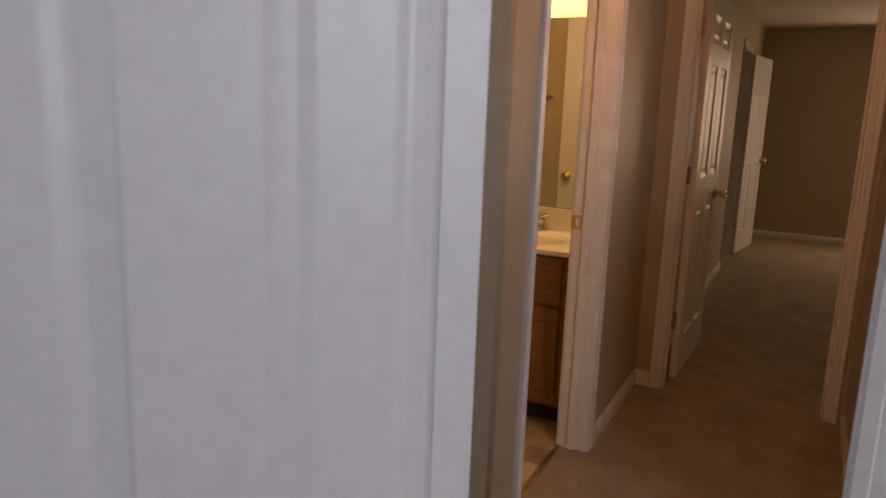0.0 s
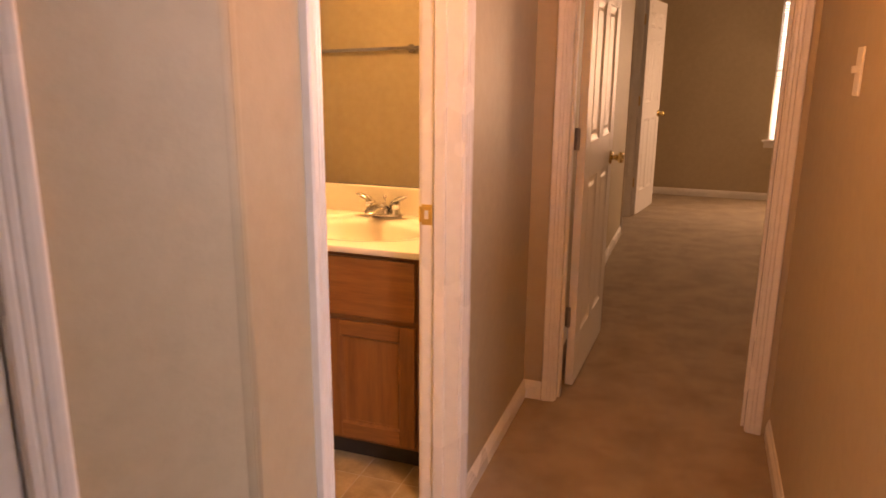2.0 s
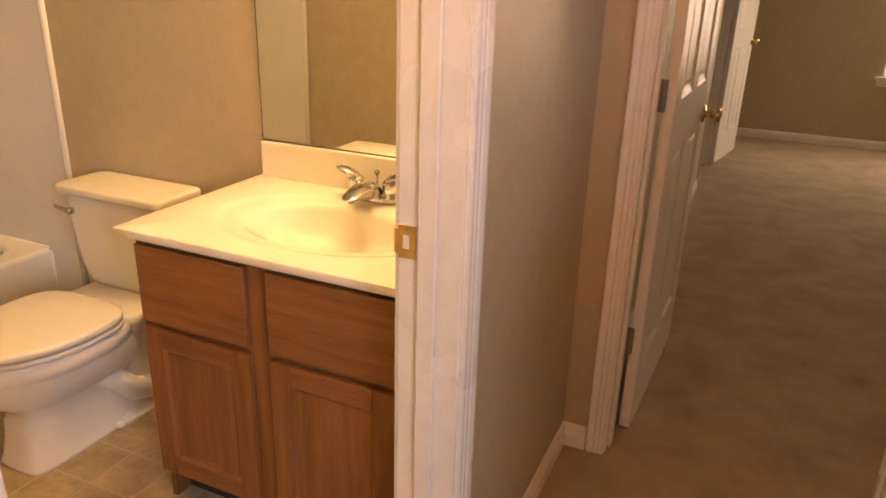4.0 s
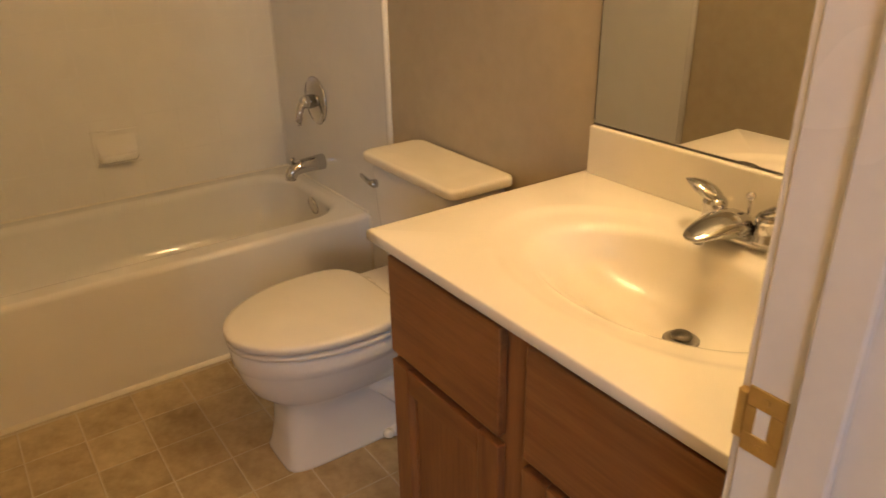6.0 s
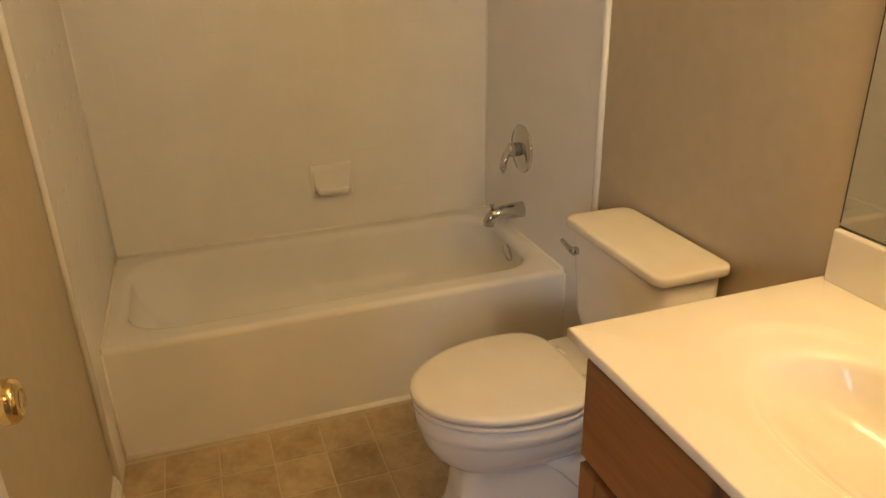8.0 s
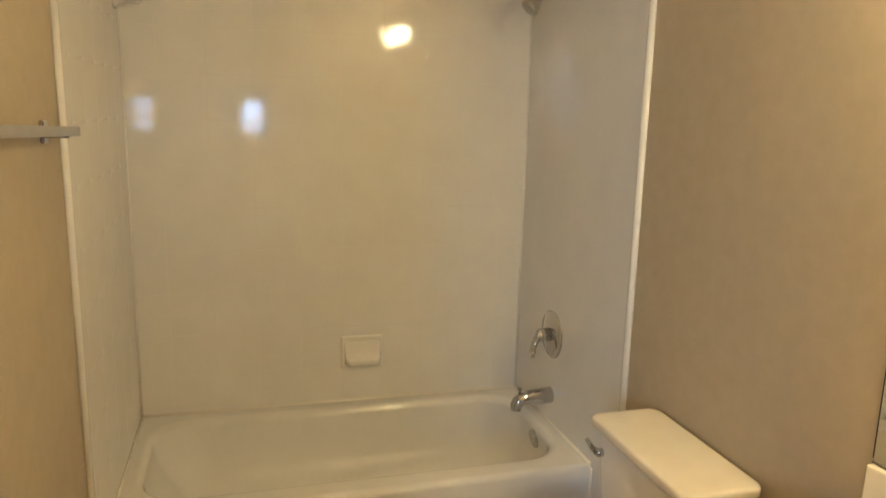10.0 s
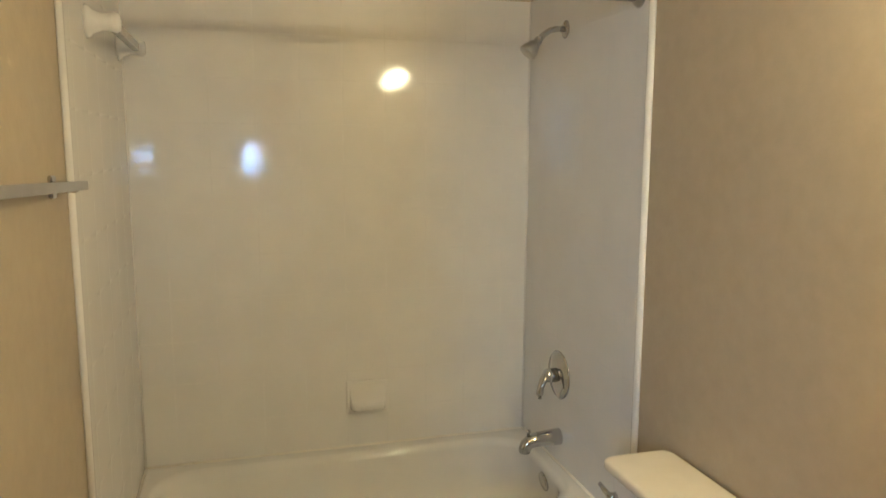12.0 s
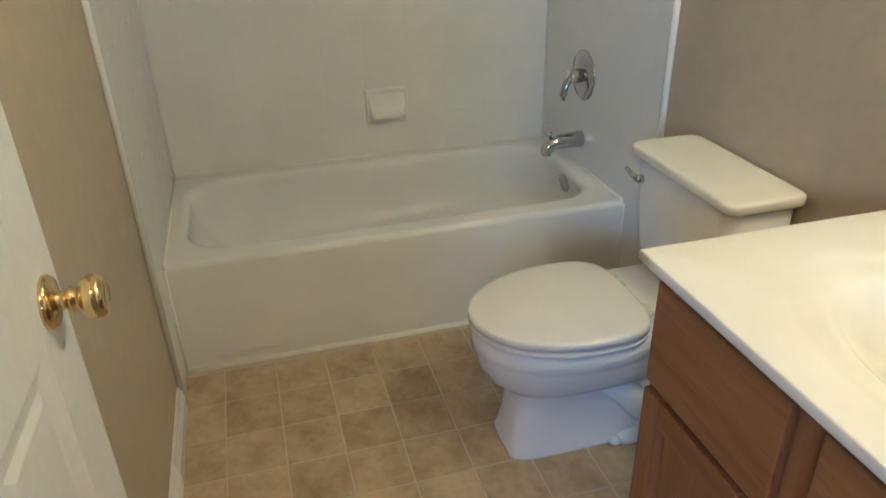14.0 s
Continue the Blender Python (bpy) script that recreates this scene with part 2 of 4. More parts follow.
wall("wall_bath_tub", [(XF - T, XF, YL, YB - 0.001, 0, CEIL)], "tan painted wall above the tub surround")
wall("wall_bath_towel", [(-2.80, -T - 0.001, YL - T, YL, 0, CEIL)], "tan painted bathroom wall with the towel bar")
wall("wall_hall_end", [(-T, 0.132, YH, YH + T, 0, CEIL), (0.918, 1.6, YH, YH + T, 0, CEIL), (0.132, 0.918, YH, YH + T, DOOR + 0.018, CEIL)], "tan end wall of the hall round the bedroom doorway")
wall("wall_hall_long", [(XH, XH + T, -0.185, YH - 0.001, 0, CEIL)], "tan hall wall with a light switch")
# openings from here on are invented, to let the side lamps into the hall
wall("wall_hall_sill", [(XH, XH + T, -0.66, -0.185, 0, 1.25)], "low tan wall below a hall opening added for light")
wall("wall_hall_header_1", [(XH, XH + T, -1.36, -0.185, 2.1, CEIL)], "tan header over an unseen hall opening added for light")
# pier width is set to shade part of the slanted wall
wall("wall_hall_pier", [(XH, XH + T, -1.86, -1.57, 0, CEIL)], "unseen tan pier that trims the added side light")
wall("wall_hall_header_2", [(XH, XH + T, -1.57, -1.36, 2.1, CEIL)], "tan header over an unseen hall opening added for light")
wall("wall_hall_header_3", [(XH, XH + T, -2.74, -1.86, 2.1, CEIL)], "tan header over an unseen hall opening added for light")
wall("wall_hall_corner", [(XH, XH + T, -2.784, -2.74, 0, CEIL)], "narrow tan wall corner by the first door")
wall("wall_bedroom_side", [(-0.065, 0.05, YH + T + 0.001, 4.422, 0, CEIL), (-0.065, 0.05, 5.218, 6.69, 0, CEIL), (-0.065, 0.05, 4.422, 5.218, DOOR + 0.018, CEIL)], "tan bedroom wall with an open closet door")
WX0, WX1, WZ0, WZ1 = 1.33, 2.25, 0.66, 2.12
wall("wall_bedroom_far", [(-0.065, WX0, 6.70, 6.82, 0, CEIL), (WX1, 3.6, 6.70, 6.82, 0, CEIL), (WX0, WX1, 6.70, 6.82, 0, WZ0), (WX0, WX1, 6.70, 6.82, WZ1, CEIL)], "tan far bedroom wall with a window")
wall("wall_bedroom_east", [(3.6, 3.7, YH, 6.82, 0, CEIL), (1.6, 3.6, YH, YH + T, 0, CEIL)], "plain tan bedroom wall")
wall("wall_closet_back", [(-1.2, -1.1, 4.2, 5.6, 0, CEIL), (-1.1, -0.065, 4.2, 4.3, 0, CEIL), (-1.1, -0.065, 5.5, 5.6, 0, CEIL)], "plain tan closet wall")
wall("wall_start_room", [(-1.7, 0.08, -2.90, -2.785, 0, CEIL), (0.90, 3.2, -2.90, -2.785, 0, CEIL), (0.08, 0.90, -2.90, -2.785, DOOR + 0.019, CEIL)], "plain tan wall round the first doorway")
# unseen wall behind the start; its opening only houses the added lamp
wall("wall_start_lamp_side", [(-1.7, -0.65, -4.32, -4.2, 0, CEIL), (0.95, 3.2, -4.32, -4.2, 0, CEIL), (-0.65, 0.95, -4.32, -4.2, 0, 1.40), (-0.65, 0.95, -4.32, -4.2, 2.30, CEIL)], "unseen tan wall with an opening added for a lamp")
wall("wall_start_sides", [(-1.7, -1.6, -4.199, -2.901, 0, CEIL), (3.2, 3.3, -4.199, -2.901, 0, CEIL)], "plain tan room walls")
# invented room across the hall, cut open where its two lamps stand
wall("wall_side_room", [(XH + T, 2.6, 0.85, 0.95, 0, CEIL), (XH + T, 2.6, -2.784, -2.74, 0, CEIL), (2.6, 2.7, -2.784, -2.62, 0, CEIL), (2.6, 2.7, -1.68, -0.32, 0, CEIL), (2.6, 2.7, -0.03, 0.95, 0, CEIL), (2.6, 2.7, -0.32, -0.03, 0, 1.25), (2.6, 2.7, -0.32, -0.03, 1.59, CEIL), (2.6, 2.7, -2.62, -1.68, 0, 1.28), (2.6, 2.7, -2.62, -1.68, 2.22, CEIL)], "unseen tan side room with openings added for two lamps")
# slanted wall with the linen closet door, from the corner by the bathroom door
SLANT = math.atan2(-0.97 - CY, HX - CX)
SL = math.hypot(HX - CX, CY + 0.97)
slant_m = pose(CX, CY, 0, 0, 0, math.degrees(SLANT))
CH = 0.646                              # hinge side of the closet opening along the slanted wall
bm = bmesh.new()
for b in ((CH + 0.018, SL - 0.004, -0.0, T, 0, CEIL), (-0.6, CH - 0.646, 0, T, 0, CEIL), (CH - 0.646, CH + 0.018, 0, T, DOOR + 0.018, CEIL)):
    cuboid(bm, *b)
tagged(finish("wall_slanted", bm, "wall", m=slant_m), "tan slanted wall beside the closet door", "wall", kind="structure")
tagged(finish("corner_bead", tube([(HX - 0.030, -0.9606, 0), (HX - 0.030, -0.9606, CEIL)], 0.0307, 40), "wall", smooth=True), "rounded tan wall corner by the bathroom door", "wall corner", kind="structure")
wall("wall_vestibule", [(-1.6, -0.9, -2.34, -2.24, 0, CEIL), (-1.7, -1.6, -2.785, -2.24, 0, CEIL)], "plain tan wall of the small lobby")
wall("wall_hinge_return", [(0.064, 0.166, -2.784, -2.656, 0, CEIL)], "short tan wall return beside the first door")
wall("wall_jamb_return", [(0.800, XH - 0.001, -1.8195, -1.803, 0, CEIL), (0.908, XH - 0.001, -1.836, -1.820, 0, CEIL)], "short tan wall return behind a door jamb")

tagged(finish("floor_carpet", box(-1.7, 3.7, -4.32, 7.0, -0.10, 0.0), "carpet"), "worn tan cut-pile carpet in the hall", "carpet", kind="structure")
tagged(finish("ceiling", box(-2.9, 3.7, -4.32, 7.0, CEIL, CEIL + 0.1), "ceiling"), "off-white textured ceiling", "ceiling", kind="structure")


def run_base(name, runs, label):
    """Baseboard pieces: start, end, and the side (+1 or -1) to which the board stands proud."""
    root = empty(name, Matrix.Identity(4), label, "baseboard", "structure")
    for (x0, y0), (x1, y1), side in runs:
        d = Vector((x1 - x0, y1 - y0, 0))
        u = d.normalized()
        nrm = Vector((-u.y, u.x, 0)) * side
        bm = bmesh.new()
        loft(bm, [[Vector((x0, y0, 0)) + nrm * a + Vector((0, 0, b)) for a, b in BASE], [Vector((x1, y1, 0)) + nrm * a + Vector((0, 0, b)) for a, b in BASE]])
        part("board", bm, "trim", root)
    return root


sx, sy = math.cos(SLANT), math.sin(SLANT)
run_base("baseboard", [((HX, J1 + 0.07), (HX, YH - 0.001), -1), ((HX, YH), (0.083, YH), -1), ((XH, -0.66), (XH, YH - 0.03), 1), ((0.05, 1.1), (0.05, 4.375), -1), ((0.05, 5.27), (0.05, 6.69), -1),
                       ((0.064, 6.70), (3.6, 6.70), -1), ((HX, J0 - 0.07), (HX, -0.965), 1),
                       ((CX + sx * (CH + 0.075), CY + sy * (CH + 0.075)), (CX + sx * (SL - 0.002), CY + sy * (SL - 0.002)), -1)], "white moulded baseboard along the walls")


bath_base = empty("baseboard", Matrix.Identity(4), "tall white moulded baseboard in the bathroom", "baseboard", "structure")
bm = bmesh.new()
loft(bm, [[Vector((x, YL + a * 1.25, b * 1.05)) for a, b in BASE] for x in (XE + 0.014, -0.2)])
part("board", bm, "trim", bath_base)


# ---- doors ----
def door_frame(name, m, w, depth, label, head=DOOR, front=True, back=True, left=True, stop_at=0.04, rights=True):
    """Jambs, stops and moulded casings of an opening from local x = 0 to w; the front face lies at y = 0, the wall runs to y = depth."""
    root = empty(name, m, label, "door frame", "structure")
    j = 0.018
    if left:
        part("jamb", box(-j, 0, -0.001, depth + 0.001, 0, head + j, 0.0015), "trim", root)
        part("stop", box(0, 0.011, stop_at, stop_at + 0.035, 0, head, 0.002), "trim", root)
    if rights:
        part("jamb", box(w, w + j, -0.001, depth + 0.001, 0, head + j, 0.0015), "trim", root)
        part("stop", box(w - 0.011, w, stop_at, stop_at + 0.035, 0, head, 0.002), "trim", root)
    part("head_jamb", box(0, w, -0.001, depth + 0.001, head, head + j, 0.0015), "trim", root)
    for on, y, s in ((front, 0, -1), (back, depth, 1)):
        if not on:
            continue
        for side in (0, 1):
            if (side == 0 and not left) or (side == 1 and not rights):
                continue
            bm = strip(CASING, head + 0.005)
            for v in bm.verts:
                v.co = Vector((-0.005 - v.co.x if side == 0 else w + 0.005 + v.co.x, y + s * v.co.y, v.co.z))
            part("casing", bm, "trim", root)
        bm = strip(CASING, w + 0.126)
        for v in bm.verts:
            v.co = Vector((-0.063 + v.co.z, y + s * v.co.y, head + 0.006 + v.co.x))
        part("head_casing", bm, "trim", root)
    return root


def raised_panel(x0, x1, z0, z1, y, s):
    """One panel face: a sunk moulding, then a raised field. s: the side it faces."""
    bm = bmesh.new()
    lay = ((0.0, 0.0), (0.004, -0.003), (0.014, -0.006), (0.025, -0.0085), (0.031, -0.0085), (0.042, -0.0050), (0.046, -0.0042))
    rings = []
    for ins, d in lay:
        a, b, c, e = x0 + ins, x1 - ins, z0 + ins, z1 - ins
        rings.append([Vector((a, y + s * d, c)), Vector((b, y + s * d, c)), Vector((b, y + s * d, e)), Vector((a, y + s * d, e))])
    loft(bm, rings, cap0=False, cap1=True)
    return bm


def hinge(parent, x, y, z, material="nickel", plates=True):
    """Five knuckles on a pin; on an open door also the plate let into the door's edge and the one on the jamb."""
    bm = bmesh.new()
    if plates:
        cuboid(bm, x - 0.0010, x + 0.0014, y + 0.001, y + 0.033, z - 0.045, z + 0.045, 0.0004)
        cuboid(bm, x - 0.0200, x - 0.0015, y - 0.003, y - 0.001, z - 0.045, z + 0.045, 0.0004)
    for k in range(5):
        r = bmesh.ops.create_cone(bm, cap_ends=True, segments=14, radius1=0.0065, radius2=0.0065, depth=0.0172)
        for v in r["verts"]:
            v.co += Vector((x, y - 0.004, z - 0.045 + 0.018 * k + 0.009))
    return part("hinge", bm, material, parent, smooth=False)


def knob_set(parent, x, y, z, s, material="brass"):
    """Rose, neck and knob that stand out from the door's face at y towards s."""
    k = part("knob", lathe([(0.002, 0), (0.033, 0), (0.034, 0.003), (0.030, 0.008), (0.017, 0.011), (0.012, 0.014), (0.011, 0.022), (0.0165, 0.026), (0.0165, 0.030), (0.012, 0.033), (0.013, 0.036), (0.022, 0.040), (0.0275, 0.048), (0.0265, 0.058), (0.022, 0.064), (0.015, 0.066), (0.013, 0.0645), (0.002, 0.0645)], 32, "y"), material, parent, "polished brass door knob", True)
    k.matrix_local = pose(x, y, z, 0, 0, 0 if s > 0 else 180)
    return k


def door_leaf(name, m, w, label, h=2.02, knob="brass", hinges=True, hinge_metal="nickel", knob_x=None, hinge_side=-1, th=0.035, knob_back=True, stile=0.112, mid=0.105, low=(0.925, 1.08)):
    """A six-panel leaf, hinged at local x = 0 and z = 0, from y = 0 (its hinge side) to y = th."""
    root = empty(name, m, label, "door", "structure")
    s = stile
    pw = (w - 2 * s - mid) / 2
    cols = ((s, s + pw), (w - s - pw, w - s))
    rows = ((0.235, low[0]), (low[1], 1.66), (1.765, 1.905))
    bm = bmesh.new()
    for a, b in ((0.002, s), (w - s, w - 0.002)):
        cuboid(bm, a, b, 0, th, 0.012, h, 0.002)
    zs = [0.012] + [z for r in rows for z in r] + [h]
    for a, b in zip(zs[::2], zs[1::2]):
        cuboid(bm, s, w - s, 0.0, th, a, b)
    for a, b in rows:
        cuboid(bm, s + pw, w - s - pw, 0.0, th, a, b)
    part("leaf", bm, "door", root)
    for a, b in cols:
        for c, d in rows:
            bm = raised_panel(a, b, c, d, 0.0, -1)
            other = raised_panel(a, b, c, d, th, 1)
            me = bpy.data.meshes.new("tmp")
            other.to_mesh(me)
            other.free()
            bm.from_mesh(me)
            bpy.data.meshes.remove(me)
            part("panel", bm, "door", root)
    if hinges:
        for z in (0.33, 1.10, 1.83):
            hinge(root, 0.0, 0.0 if hinge_side < 0 else th, z, hinge_metal)
    if knob:
        kx = knob_x or w - 0.062
        knob_set(root, kx, 0.0, 0.955, -1, knob)
        if knob_back:
            knob_set(root, kx, th, 0.955, 1, knob)
        part("latch_plate", box(w - 0.003, w - 0.0005, th / 2 - 0.012, th / 2 + 0.012, 0.925, 0.985, 0.0006), "dull_brass", root)
    return root


def strike_plate(m, label, metal="dull_brass"):
    root = empty("strike_plate", m, label, "strike plate")
    bm = bmesh.new()
    cuboid(bm, -0.019, 0.019, 0.0, 0.0022, -0.029, -0.012, 0.0006)
    cuboid(bm, -0.019, 0.019, 0.0, 0.0022, 0.012, 0.029, 0.0006)
    cuboid(bm, -0.019, -0.009, 0.0, 0.0022, -0.012, 0.012)
    cuboid(bm, 0.006, 0.019, 0.0, 0.0022, -0.012, 0.012)
    cuboid(bm, -0.030, -0.019, -0.006, 0.0018, -0.022, 0.022, 0.0015)
    part("plate", bm, metal, root)
    part("bolt_hole", box(-0.009, 0.006, -0.012, 0.0008, -0.012, 0.012), "trim", root, "pale recess behind the latch hole")
    for z in (-0.021, 0.021):
        part("screw", lathe([(0.001, 0.0018), (0.0036, 0.0018), (0.003, 0.0032), (0.001, 0.0034)], 12, "y"), metal, root, m=pose(0.0, 0, z))
    return root


# bathroom doorway: front face on the hall side (x = 0), opening along y
door_frame("door_frame_1", pose(HX, J0, 0, 0, 0, 90), J1 - J0, T + HX, "white moulded frame of the bathroom doorway", stop_at=0.044)
door_leaf("door_1", pose(-T - 0.012, -0.690, 0, 0, 0, 179.0), 0.748, "white six-panel bathroom door standing open with brass knob", hinge_metal="dull_brass", knob_back=False)
strike_plate(pose(-0.098, J1, 0.965, 180, 0, 0) @ Matrix.Diagonal((0.85, 1, 1.05, 1)), "brass strike plate on the white bathroom door jamb")
# bedroom doorway at the end of the hall
door_frame("door_frame_2", pose(0.146, YH, 0), 0.75, T, "white moulded frame of the bedroom doorway", stop_at=0.04)
door_leaf("door_2", pose(0.192, YH + T + 0.040, 0, 0, 0, 88.0), 0.745, "white six-panel bedroom door standing open against the wall", hinge_metal="nickel", hinge_side=1)
# bedroom closet, its door swung far back
door_frame("door_frame_3", pose(0.05, 4.44, 0, 0, 0, 90), 0.76, T, "white moulded frame of the bedroom closet", left=True)
door_leaf("door_3", pose(0.100, 5.225, 0, 0, 0, 81.0), 0.74, "white six-panel closet door swung wide open", hinge_metal="dull_brass", hinge_side=1)
# slanted closet
door_frame("door_frame_4", slant_m @ pose(CH - 0.628, 0, 0), 0.628, T, "white moulded frame of the linen closet", back=False, stop_at=0.045)
closet = door_leaf("door_4", slant_m @ pose(CH - 0.003, 0.006 + 0.035, 0, 0, 0, 180), 0.622, "white six-panel linen closet door, closed", knob="brass", hinges=False, knob_back=True)
hg = empty("door_hinge", slant_m, "dull metal hinge of the closet door", "hinge")
for z in (0.33, 1.12, 1.83):
    hinge(hg, CH, 0.0, z, "nickel", False)
# first door, ajar in front of the camera's start
door_leaf("door_5", pose(0.1555, -2.5385, 0, 0, 0, 60.0), 0.541, "white six-panel door standing ajar", hinge_metal="nickel", stile=0.053, mid=0.105, low=(0.80, 0.93))
door_frame("door_frame_5", pose(0.10, -2.785, 0) @ Matrix.Identity(4), 0.78, T * 0.99, "white frame of the first doorway", front=False, back=False) .location = (0.10, -2.90, 0)
# door jamb with a strike plate beside the hall
jr = empty("door_frame_6", pose(0.777, -1.836, 0), "white door jamb with moulded casing beside the hall", "door frame", "structure")
part("jamb", box(0.0, 0.125, 0.0, 0.016, 0, DOOR + 0.02, 0.0015), "trim", jr)
part("stop", box(0.003, 0.024, -0.011, 0.0, 0, DOOR, 0.003), "trim", jr)
strike_plate(pose(0.828, -1.8361, 1.143, 180, 0, 180) @ Matrix.Diagonal((0.68, 1, 0.82, 1)), "dull metal strike plate on a white door jamb", "nickel")
tagged(finish("threshold", box(-T - 0.004, -T + 0.020, J0, J1, -0.002, 0.006, 0.002), "dull_brass"), "thin brass carpet edge strip in the doorway", "threshold", kind="structure")

# bedroom window with blinds
win = empty("window_1", pose(0, 6.70, 0), "bright white-framed bedroom window with closed blinds", "window", "structure")
part("sill", box(WX0 - 0.06, WX1 + 0.06, -0.045, 0.10, WZ0 - 0.025, WZ0, 0.004), "trim", win)
part("apron", box(WX0 - 0.04, WX1 + 0.04, -0.014, -0.0005, WZ0 - 0.085, WZ0 - 0.026, 0.003), "trim", win)
for a, b, c, d in ((WX0, WX0 + 0.03, WZ0, WZ1), (WX1 - 0.03, WX1, WZ0, WZ1), (WX0, WX1, WZ1 - 0.03, WZ1), (WX0, WX1, 1.37, 1.40)):
    part("frame", box(a, b, 0.07, 0.10, c, d, 0.002), "trim", win)
blind = empty("window_blind", pose(0, 6.73, 0), "white horizontal slat blind, closed", "blind")
part("headrail", box(WX0 + 0.01, WX1 - 0.01, -0.02, 0.02, WZ1 - 0.04, WZ1 - 0.002, 0.003), "blind", blind)
slat = None
for i in range(54):
    z = WZ0 + 0.03 + i * 0.0255
    mm = pose((WX0 + WX1) / 2, 0, z, 38, 0, 0)
    if slat is None:
        slat = part("slat", box(-(WX1 - WX0) / 2 + 0.012, (WX1 - WX0) / 2 - 0.012, -0.0135, 0.0135, -0.0006, 0.0006), "blind", blind, m=mm)
    else:
        share("slat", slat, blind, mm)
for x, y, sx2, z0, z1 in ((1.8, 6.98, 2.4, 0.3, 2.4),):
    tagged(finish("backdrop", box(x - sx2 / 2, x + sx2 / 2, y, y + 0.02, z0, z1), "daysky"), "glowing sky panel outside a window opening", "sky", kind="structure")
# unseen glowing panel added behind the invented side room; it brightens the hall
tagged(finish("backdrop", box(2.80, 2.82, -2.9, 0.6, 0.6, 2.4), "daysky"), "glowing sky panel outside a window opening", "sky", kind="structure")

# ---- bathroom: surround ----
PITCH, GAP = 0.1575, 0.0005
TOPZ = 2.115
surround = empty("tub_surround", Matrix.Identity(4), "white glazed six-inch wall tiles round the tub", "tile surround", "structure")
part("grout_bed", box(XF + 0.0005, TF - 0.00022, TL + 0.001, TB - 0.001, ZR - 0.01, TOPZ - 0.002), "grout", surround, "pale grout")
part("grout_bed", box(TF - 0.001, XE - 0.004, TB + 0.00022, YB - 0.0005, 0.0, TOPZ - 0.002), "grout", surround, "pale grout")
part("grout_bed", box(TF - 0.001, XE - 0.004, YL + 0.0005, TL - 0.00022, 0.0, TOPZ - 0.002), "grout", surround, "pale grout")


def tile_mesh(w, h, deep):
    bm = bmesh.new()
    lay = ((0.0, -0.004), (0.0, -0.0011), (0.0009, -0.00068), (0.0020, -0.00034), (0.0032, -0.00013), (0.0045, -0.00003), (0.0055, 0.0), (0.0075, 0.0)) if deep else ((0.0, -0.004), (0.0, -0.0003), (0.0008, -0.00017), (0.0020, -0.00007), (0.0034, -0.00002), (0.0046, 0.0), (0.0070, 0.0))
    rings = [[Vector((-w / 2 + i, -h / 2 + i, d)), Vector((w / 2 - i, -h / 2 + i, d)), Vector((w / 2 - i, h / 2 - i, d)), Vector((-w / 2 + i, h / 2 - i, d))] for i, d in lay]
    loft(bm, rings, cap0=False)
    return bm


tile_cache = {}


def lay_tiles(face, u0, u1, uoff, z0, z1, zoff, deep=False):
    """face(u, z) gives the pose of a tile centred there; rows and columns keep to the offsets."""
    def cuts(a, b, off):
        first = off + math.ceil((a - off) / PITCH + 1e-6) * PITCH
        marks = [a]
        while first < b - 1e-6:
            marks.append(first)
            first += PITCH
        return marks + [b]
    us, zs = cuts(u0, u1, uoff), cuts(z0, z1, zoff)
    for a, b in zip(us, us[1:]):
        for c, d in zip(zs, zs[1:]):
            w, h = b - a - GAP, d - c - GAP
            if w < 0.01 or h < 0.01:
                continue
            key = (round(w, 3), round(h, 3), deep)
            mm = face((a + b) / 2, (c + d) / 2) @ pose(0, 0, 0, random.uniform(-0.012, 0.012), random.uniform(-0.012, 0.012), 0)
            if key in tile_cache:
                share("tile", tile_cache[key], surround, mm)
            else:
                tile_cache[key] = part("tile", tile_mesh(w, h, deep), "tile", surround, smooth=True, m=mm)


def bullnose(x, y, s, z1):
    """Rounded white edge strip that closes the tiles at the wall; s: the way it stands proud in y."""
    prof = [(0, 0), (0.026, 0), (0.026, 0.004)] + [(0.013 + 0.013 * math.cos(radians(a)), 0.004 + 0.010 * math.sin(radians(a))) for a in range(15, 180, 15)] + [(0, 0.004)]
    bm = strip(prof, z1)
    for v in bm.verts:
        v.co = Vector((x - 0.013 + v.co.x, y + s * v.co.y, v.co.z))
    return part("edge_strip", bm, "tile", surround, "rounded white edge strip", True)


for y in (TB, TL):
    part("corner_caulk", tube([(TF + 0.001, y - math.copysign(0.001, y), ZR), (TF + 0.001, y - math.copysign(0.001, y), TOPZ)], 0.0045, 8), "tile", surround, smooth=True)
bullnose(XE, YB - 0.0003, -1, TOPZ)
bullnose(XE, YL + 0.0003, 1, TOPZ)

# ---- tub ----
tub = empty("bathtub", pose(0, 0, 0), "white enamelled alcove bathtub with a flat apron", "bathtub")
bm = bmesh.new()
ox0, ox1, oy0, oy1 = TF + 0.001, XA, TL + 0.001, TB - 0.001
ocx, ocy, ohx, ohy = (ox0 + ox1) / 2, (oy0 + oy1) / 2, (ox1 - ox0) / 2, (oy1 - oy0) / 2
bcx = ocx - 0.012
rings = [rounded_ring(ocx, ocy, ohx, ohy, 0.004, 0.05)]
for a in range(0, 91, 15):
    k = 0.020 * (1 - math.cos(radians(a)))
    rings.append(rounded_ring(ocx - k / 2, ocy, ohx - k / 2, ohy - k * 0.03, 0.006, ZR - 0.020 + 0.020 * math.sin(radians(a))))
